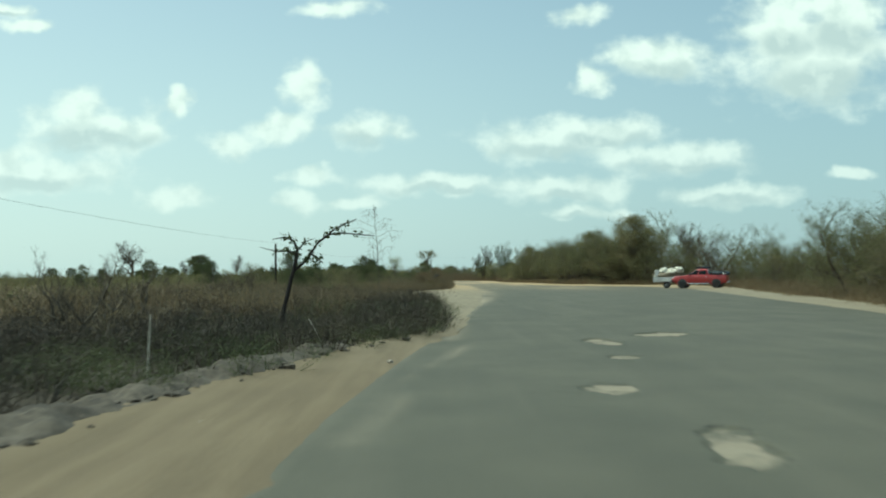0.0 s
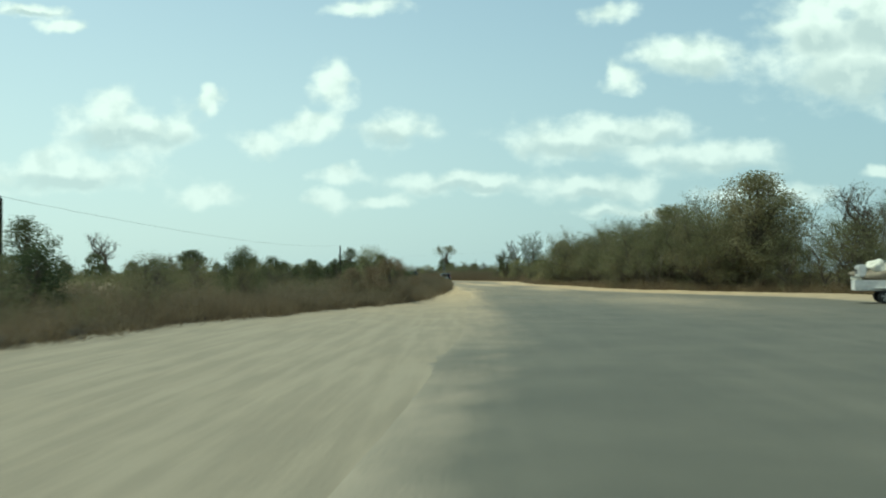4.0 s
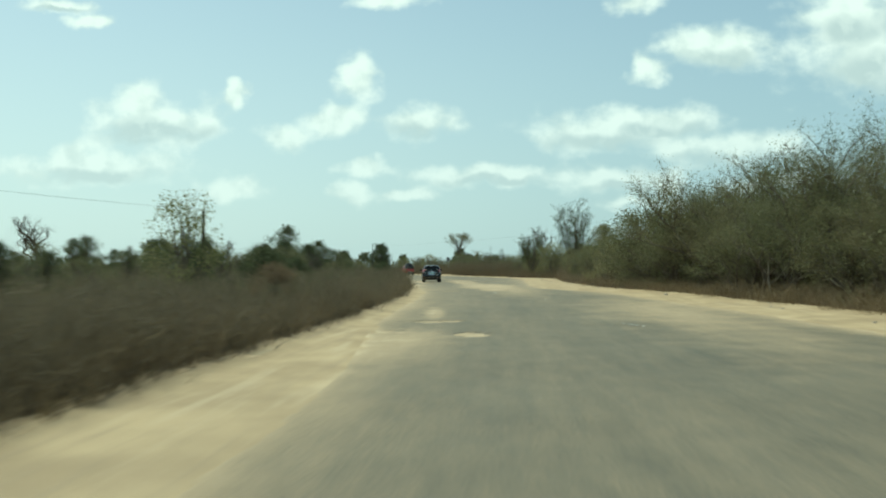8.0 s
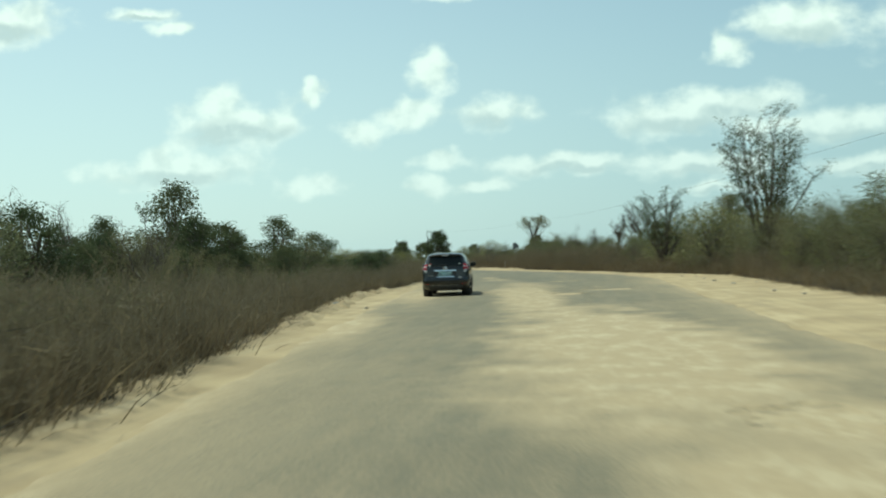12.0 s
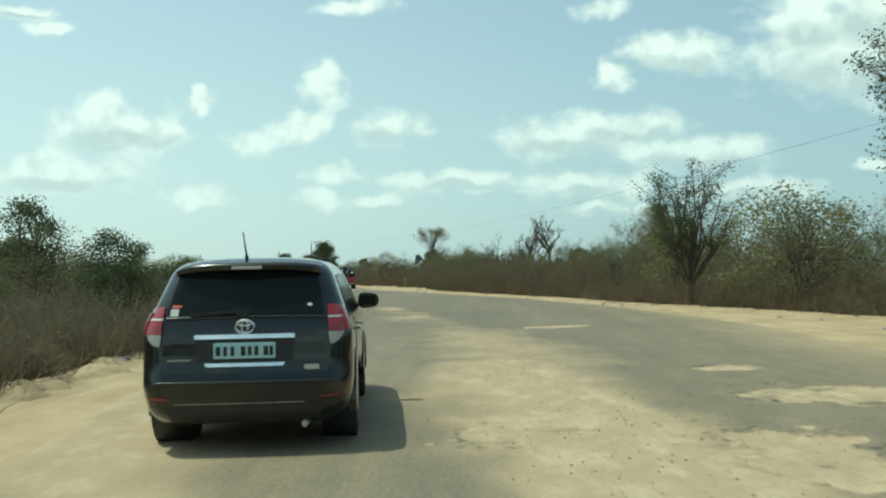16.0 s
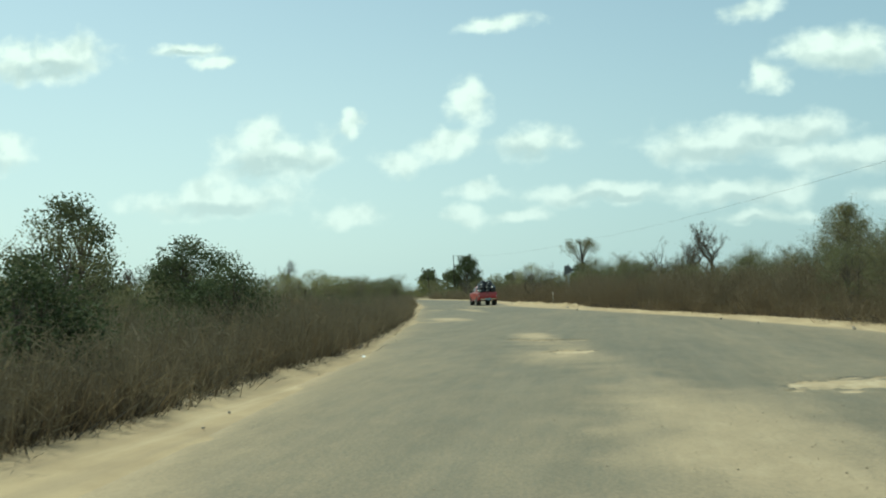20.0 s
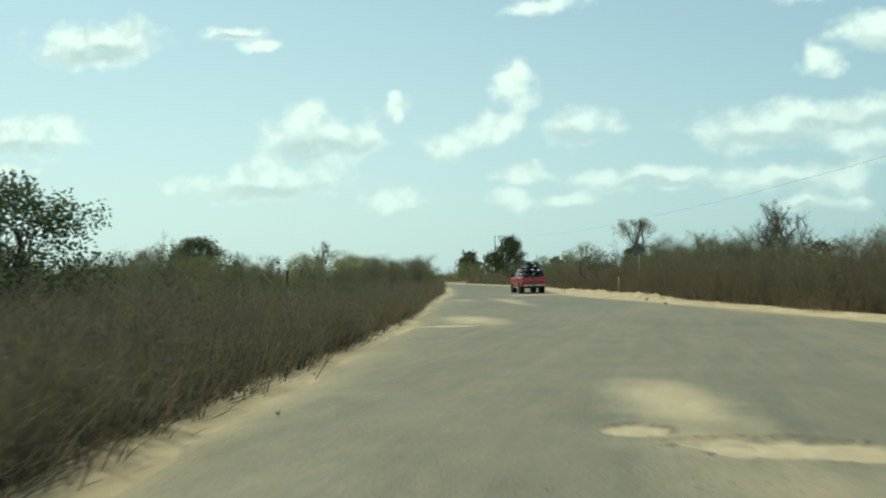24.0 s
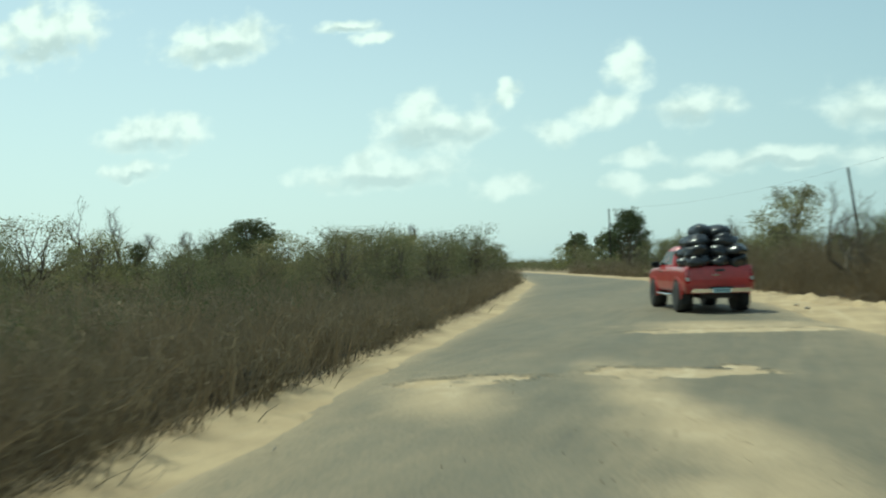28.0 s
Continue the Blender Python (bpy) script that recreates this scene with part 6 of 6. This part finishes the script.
        for y in (0.93, 3.59):
            part("wheel_housing", spun([(s * 0.60, 0.40), (s * 0.915, 0.40)], 24), PLASTIC, car).location = (0, y, 0.36)
            arch("wheel_arch", car, s * 0.91, y, 0.36, 0.385, 0.445, s, BLACK_PAINT)
            wheel(car, s * 0.80, y, 0.355, 0.235, s)
        mirror_of(car, s * 0.86, 3.02, 1.19, s, BLACK_PAINT)
        part("headlight", shell.skin("headlight", "front", [(s * 0.42, 0.74), (s * 0.80, 0.78), (s * 0.76, 0.93), (s * 0.45, 0.86)], CLEAR_LENS, 0.01, 6, 3, 0.02), None, car)
    part("grille", shell.skin("grille", "front", [(-0.40, 0.60), (0.40, 0.60), (0.40, 0.86), (-0.40, 0.86)], PLASTIC, 0.012, 8, 3, 0.02), None, car)
    part("windscreen", shell.skin("windscreen", "front", [(-0.70, 1.13), (0.70, 1.13), (0.56, 1.52), (-0.56, 1.52)], GLASS, 0.006, 12, 6, 0.014), None, car)
    part("garnish", shell.skin("garnish", "rear", [(-0.42, 0.975), (0.42, 0.975), (0.42, 1.012), (-0.42, 1.012)], CHROME, 0.03, 18, 2, 0.03), None, car, "chrome strip above the number plate")
    part("lower_garnish", shell.skin("lower_garnish", "rear", [(-0.32, 0.742), (0.32, 0.742), (0.34, 0.772), (-0.34, 0.772)], CHROME, 0.028, 14, 2, 0.03), None, car, "chrome strip below the number plate")
    part("emblem", ring_logo((0, shell.rear(0, 1.075) - 0.016, 1.075), 0.078, 0.057), CHROME, car, "round chrome emblem")
    part("plate_recess", shell.skin("plate_recess", "rear", [(-0.40, 0.78), (0.40, 0.78), (0.42, 0.97), (-0.42, 0.97)], PLASTIC, 0.010, 10, 4, 0.01), None, car)
    plate_y = shell.rear(0, 0.875) - 0.026
    plate = part("number_plate", block((0.52, 0.010, 0.135), (0, plate_y, 0.875), 0.006), PLATE, car, "pale blue number plate with dark bars")
    for k, x in enumerate((-0.21, -0.15, -0.09, 0.0, 0.055, 0.11, 0.19, 0.235)):
        part("bar", block((0.030 if k % 3 else 0.038, 0.004, 0.078), (x - 0.01, plate_y - 0.007, 0.872), 0), BAR_INK, plate)
    part("badge", block((0.20, 0.006, 0.016), (-0.55, shell.rear(-0.55, 0.80) - 0.012, 0.80), 0.003), ALLOY, car, "small chrome lettering bar")
    part("badge", block((0.13, 0.006, 0.045), (0.56, shell.rear(0.56, 0.72) - 0.012, 0.725), 0.003), PALE_STICKER, car, "small pale badge")
    part("tailgate_handle", block((0.20, 0.03, 0.035), (-0.52, shell.rear(-0.52, 0.92) - 0.012, 0.92), 0.01), BLACK_PAINT, car)
    part("tow_hook", block((0.05, 0.07, 0.10), (0.28, 0.03, 0.40), 0.012), PLASTIC, car)
    part("exhaust", spun([(-0.11, 0.028), (0.11, 0.03)], 14), ALLOY, car).matrix_local = pose(0.5, 0.12, 0.25, 0, 0, 90)
    part("antenna", mesh_from("antenna", *tubes([([(-0.06, 0.62, 1.655), (-0.06, 0.58, 1.70), (-0.075, 0.50, 1.90)], [0.022, 0.009, 0.004])], 8), PLASTIC, True), None, car)
    part("underbody", block((1.40, 3.9, 0.16), (0, 2.25, 0.30), 0.03), PLASTIC, car)
    return car


make_suv(pose(-0.97, 184.41, 0.0, 0, 0, 5.3))


def make_pickup(m, label):
    car = thing("pickup", m, label, "pickup")
    tub = Shell([(0.52, 0.10, 5.05, 0.84, 0.08, 0.4), (0.62, 0.04, 5.22, 0.885, 0.08, 0.42), (0.85, 0.04, 5.24, 0.90, 0.07, 0.45), (1.02, 0.05, 5.14, 0.895, 0.07, 0.45), (1.13, 0.06, 4.95, 0.885, 0.07, 0.4), (1.20, 0.07, 4.3, 0.87, 0.07, 0.35), (1.24, 0.08, 3.75, 0.84, 0.06, 0.3)])
    cab = Shell([(1.18, 1.62, 3.85, 0.86, 0.08, 0.25), (1.28, 1.66, 3.68, 0.83, 0.08, 0.25), (1.55, 1.74, 3.22, 0.76, 0.1, 0.25), (1.74, 1.80, 2.88, 0.70, 0.12, 0.25), (1.80, 1.9, 2.7, 0.62, 0.14, 0.25), (1.825, 2.1, 2.5, 0.42, 0.1, 0.1)])
    part("body", tub.mesh("pickup_body", RED_PAINT), None, car)
    part("cab", cab.mesh("pickup_cab", RED_PAINT), None, car)
    part("tailgate", tub.skin("tailgate", "rear", [(-0.76, 0.72), (0.76, 0.72), (0.76, 1.21), (-0.76, 1.21)], RED_PAINT, 0.012, 12, 6, 0.03), None, car)
    part("tailgate_handle", block((0.24, 0.03, 0.06), (0, 0.035, 1.12), 0.012), PLASTIC, car)
    part("badge", block((0.20, 0.006, 0.03), (-0.1, 0.028, 1.0), 0.002), CHROME, car)
    bumper = part("rear_bumper", block((1.56, 0.16, 0.11), (0, -0.02, 0.60), 0.03), CHROME, car, "chrome step bumper")
    part("bumper_step", block((0.60, 0.12, 0.05), (0, -0.04, 0.67), 0.01), PLASTIC, bumper)
    plate = part("number_plate", block((0.44, 0.010, 0.12), (0, -0.106, 0.60), 0.004), PLATE, car)
    for x in (-0.15, -0.09, -0.03, 0.05, 0.11, 0.17):
        part("bar", block((0.034, 0.004, 0.075), (x, -0.113, 0.60), 0), BAR_INK, plate)
    for s in (-1, 1):
        lamp = part("tail_light", tub.skin("tail_light", "rear", [(s * 0.78, 0.80), (s * 0.885, 0.80), (s * 0.875, 1.15), (s * 0.78, 1.15)], RED_LENS, 0.012, 5, 4, 0.04), None, car, "red tail light")
        part("lower_lens", tub.skin("lower_lens", "rear", [(s * 0.785, 0.86), (s * 0.88, 0.86), (s * 0.88, 0.95), (s * 0.785, 0.95)], CLEAR_LENS, 0.017, 4, 2, 0.01), None, lamp)
        for n, corners in (("rear_side_window", [(1.80, 1.30), (2.58, 1.29), (2.54, 1.68), (1.92, 1.68)]), ("front_side_window", [(2.65, 1.29), (3.50, 1.28), (2.88, 1.67), (2.61, 1.68)])):
            part(n, cab.skin(n, "side", corners, GLASS, 0.005, 8, 5, 0.014, s), None, car)
        for n, a, b in (("rear_door", 1.72, 2.58), ("front_door", 2.61, 3.62)):
            door = part(n, tub.skin(n, "side", [(a, 0.62), (b, 0.62), (b, 1.20), (a, 1.20)], RED_PAINT, 0.006, 8, 6, 0.014, s), None, car)
            part("door_handle", block((0.03, 0.17, 0.035), (s * 0.925, a + 0.2, 1.10), 0.01), CHROME, door)
        part("side_step", mesh_from("side_step", *tubes([([(s * 0.88, 1.7, 0.47), (s * 0.92, 1.9, 0.45), (s * 0.92, 3.4, 0.45), (s * 0.88, 3.6, 0.47)], [0.035] * 4)], 8), CHROME, True), None, car, "chrome side step")
        for y in (1.02, 4.10):
            part("wheel_housing", spun([(s * 0.58, 0.45), (s * 0.912, 0.45)], 24), PLASTIC, car).location = (0, y, 0.46)
            arch("wheel_arch", car, s * 0.90, y, 0.46, 0.44, 0.51, s, RED_PAINT)
            wheel(car, s * 0.82, y, 0.405, 0.27, s)
        mirror_of(car, s * 0.84, 3.40, 1.30, s, PLASTIC)
        part("headlight", tub.skin("headlight", "front", [(s * 0.46, 0.92), (s * 0.82, 0.95), (s * 0.78, 1.10), (s * 0.50, 1.06)], CLEAR_LENS, 0.012, 6, 3, 0.02), None, car)
        part("mud_flap", block((0.24, 0.02, 0.26), (s * 0.78, 0.52, 0.36), 0.004), RUBBER, car)
    part("grille", tub.skin("grille", "front", [(-0.42, 0.86), (0.42, 0.86), (0.42, 1.06), (-0.42, 1.06)], PLASTIC, 0.014, 8, 3, 0.02), None, car)
    part("front_bumper", tub.skin("front_bumper", "front", [(-0.80, 0.54), (0.80, 0.54), (0.80, 0.80), (-0.80, 0.80)], PLASTIC, 0.03, 14, 4, 0.05), None, car)
    part("windscreen", cab.skin("windscreen", "front", [(-0.70, 1.30), (0.70, 1.30), (0.58, 1.70), (-0.58, 1.70)], GLASS, 0.006, 10, 5, 0.014), None, car)
    part("rear_window", cab.skin("rear_window", "rear", [(-0.62, 1.32), (0.62, 1.32), (0.54, 1.66), (-0.54, 1.66)], GLASS, 0.006, 10, 5, 0.014), None, car)
    part("underbody", block((0.9, 4.4, 0.2), (0, 2.5, 0.48), 0.04), PLASTIC, car)
    return car


def sack(m, size, mat, seed, name, label, group, rough=0.22):
    bm = lump(seed, size, rough, 3)
    for v in bm.verts:
        v.co *= 1 + 0.05 * noise.noise(v.co * 7 + Vector((seed, 0, 0)))
        v.co.z = max(v.co.z, -size[2] * 0.75)
    for f in bm.faces:
        f.smooth = True
    me = bpy.data.meshes.new(name)
    bm.to_mesh(me)
    bm.free()
    me.materials.append(mat)
    ob = new(name, me)
    ob.matrix_world = m
    tagged(ob, label, "sack", group)


def load_bed(m, layout, seed):
    for k, (x, y, z, a, b, c, turn) in enumerate(layout):
        sack(m @ pose(x, y, z, 0, 0, turn), (a, b, c), SACK_BLACK, seed + k, "black_sack", "bulging black plastic sack heaped on the pickup's bed", "sacks on the pickups")


# sacks in four layers: place, half sizes and turn
b = np.random.RandomState(71)
BED = []
for level, (cols_x, rows_at) in enumerate((((-0.52, 0.0, 0.52), (0.30, 0.82, 1.32)), ((-0.48, 0.03, 0.50), (0.36, 0.86, 1.34)), ((-0.34, 0.25), (0.50, 0.96, 1.36)), ((-0.12, 0.20), (0.86, 1.28)))):
    for at_y in rows_at:
        for at_x in cols_x:
            BED.append((at_x + 0.05 * b.randn(), at_y + 0.05 * b.randn(), 1.36 + 0.27 * level + 0.02 * b.randn(), 0.33 + 0.05 * b.rand(), 0.31 + 0.05 * b.rand(), 0.19 + 0.03 * b.rand(), 90 * b.rand()))
on_road = pose(-11.3, 266.3, 0, 0, 0, 19.5)
make_pickup(on_road, "red double-cab pickup heaped with black sacks on the road")
load_bed(on_road, BED, 500)
parked = pose(26.6, 79.5, 0, 0, 0, 64)
make_pickup(parked, "red double-cab pickup with dark load at the roadside")
load_bed(parked, BED[:9], 540)
rack = parked @ pose(0, 2.35, 1.93)
sack(rack, (0.5, 0.7, 0.12), SACK_BLACK, 560, "roof_load", "dark bundle tied on the pickup's roof", "sacks on the pickups", 0.3)


def make_trailer(m):
    ob = thing("trailer", m, "dusty white box trailer with a single axle", "trailer")
    part("floor", block((1.60, 2.5, 0.06), (0, 0, 0.62), 0.01), WHITE_PAINT, ob)
    for s in (-1, 1):
        part("side_panel", block((0.04, 2.5, 0.42), (s * 0.79, 0, 0.86), 0.01), WHITE_PAINT, ob)
        part("end_panel", block((1.54, 0.04, 0.42), (0, s * 1.23, 0.86), 0.01), WHITE_PAINT, ob)
        part("mudguard", block((0.26, 0.80, 0.03), (s * 0.92, 0, 0.70), 0.01), WHITE_PAINT, ob)
        wheel(ob, s * 0.92, 0, 0.31, 0.18, s)
        part("mudguard_end", block((0.26, 0.03, 0.20), (s * 0.92, -0.41, 0.61), 0.01, (18, 0, 0)), WHITE_PAINT, ob)
    part("drawbar", mesh_from("drawbar", *tubes([([(0, -1.2, 0.52), (0, -2.3, 0.48)], [0.04, 0.04])], 8), GREY_METAL, True), None, ob)
    part("axle", mesh_from("axle", *tubes([([(-0.85, 0, 0.33), (0.85, 0, 0.33)], [0.04, 0.04])], 8), PLASTIC, True), None, ob)
    for k, (x, y, z, a, b, c) in enumerate(((0.0, -0.25, 1.30, 0.70, 1.35, 0.34), (0.1, 0.25, 1.62, 0.60, 0.50, 0.30), (-0.05, -0.55, 1.66, 0.56, 0.55, 0.30), (0.05, -1.15, 1.74, 0.52, 0.42, 0.34), (0.3, 0.95, 1.16, 0.40, 0.28, 0.26))):
        mat, look_of = (SACK_BROWN, "long brown bundle lying on the trailer") if k == 0 else (SACK_WHITE, "big creased cream sack on the trailer")
        sack(m @ pose(x, y, z, 0, 0, 8 * k), (a, b, c), mat, 600 + k, "load_sack", look_of, "sacks on the trailer", 0.34)
    chair = thing("white_crate", m @ pose(-0.15, 0.92, 1.28, 0, 8, 12), "white plastic crate on the loaded trailer", "crate")
    part("shell", block((0.5, 0.42, 0.58), (0, 0, 0.2), 0.06), WHITE_PAINT, chair)
    part("opening", block((0.36, 0.02, 0.28), (0, 0.2, 0.2), 0.01), PLASTIC, chair)


make_trailer(pose(22.2, 84.8, 0, 0, 0, 72))
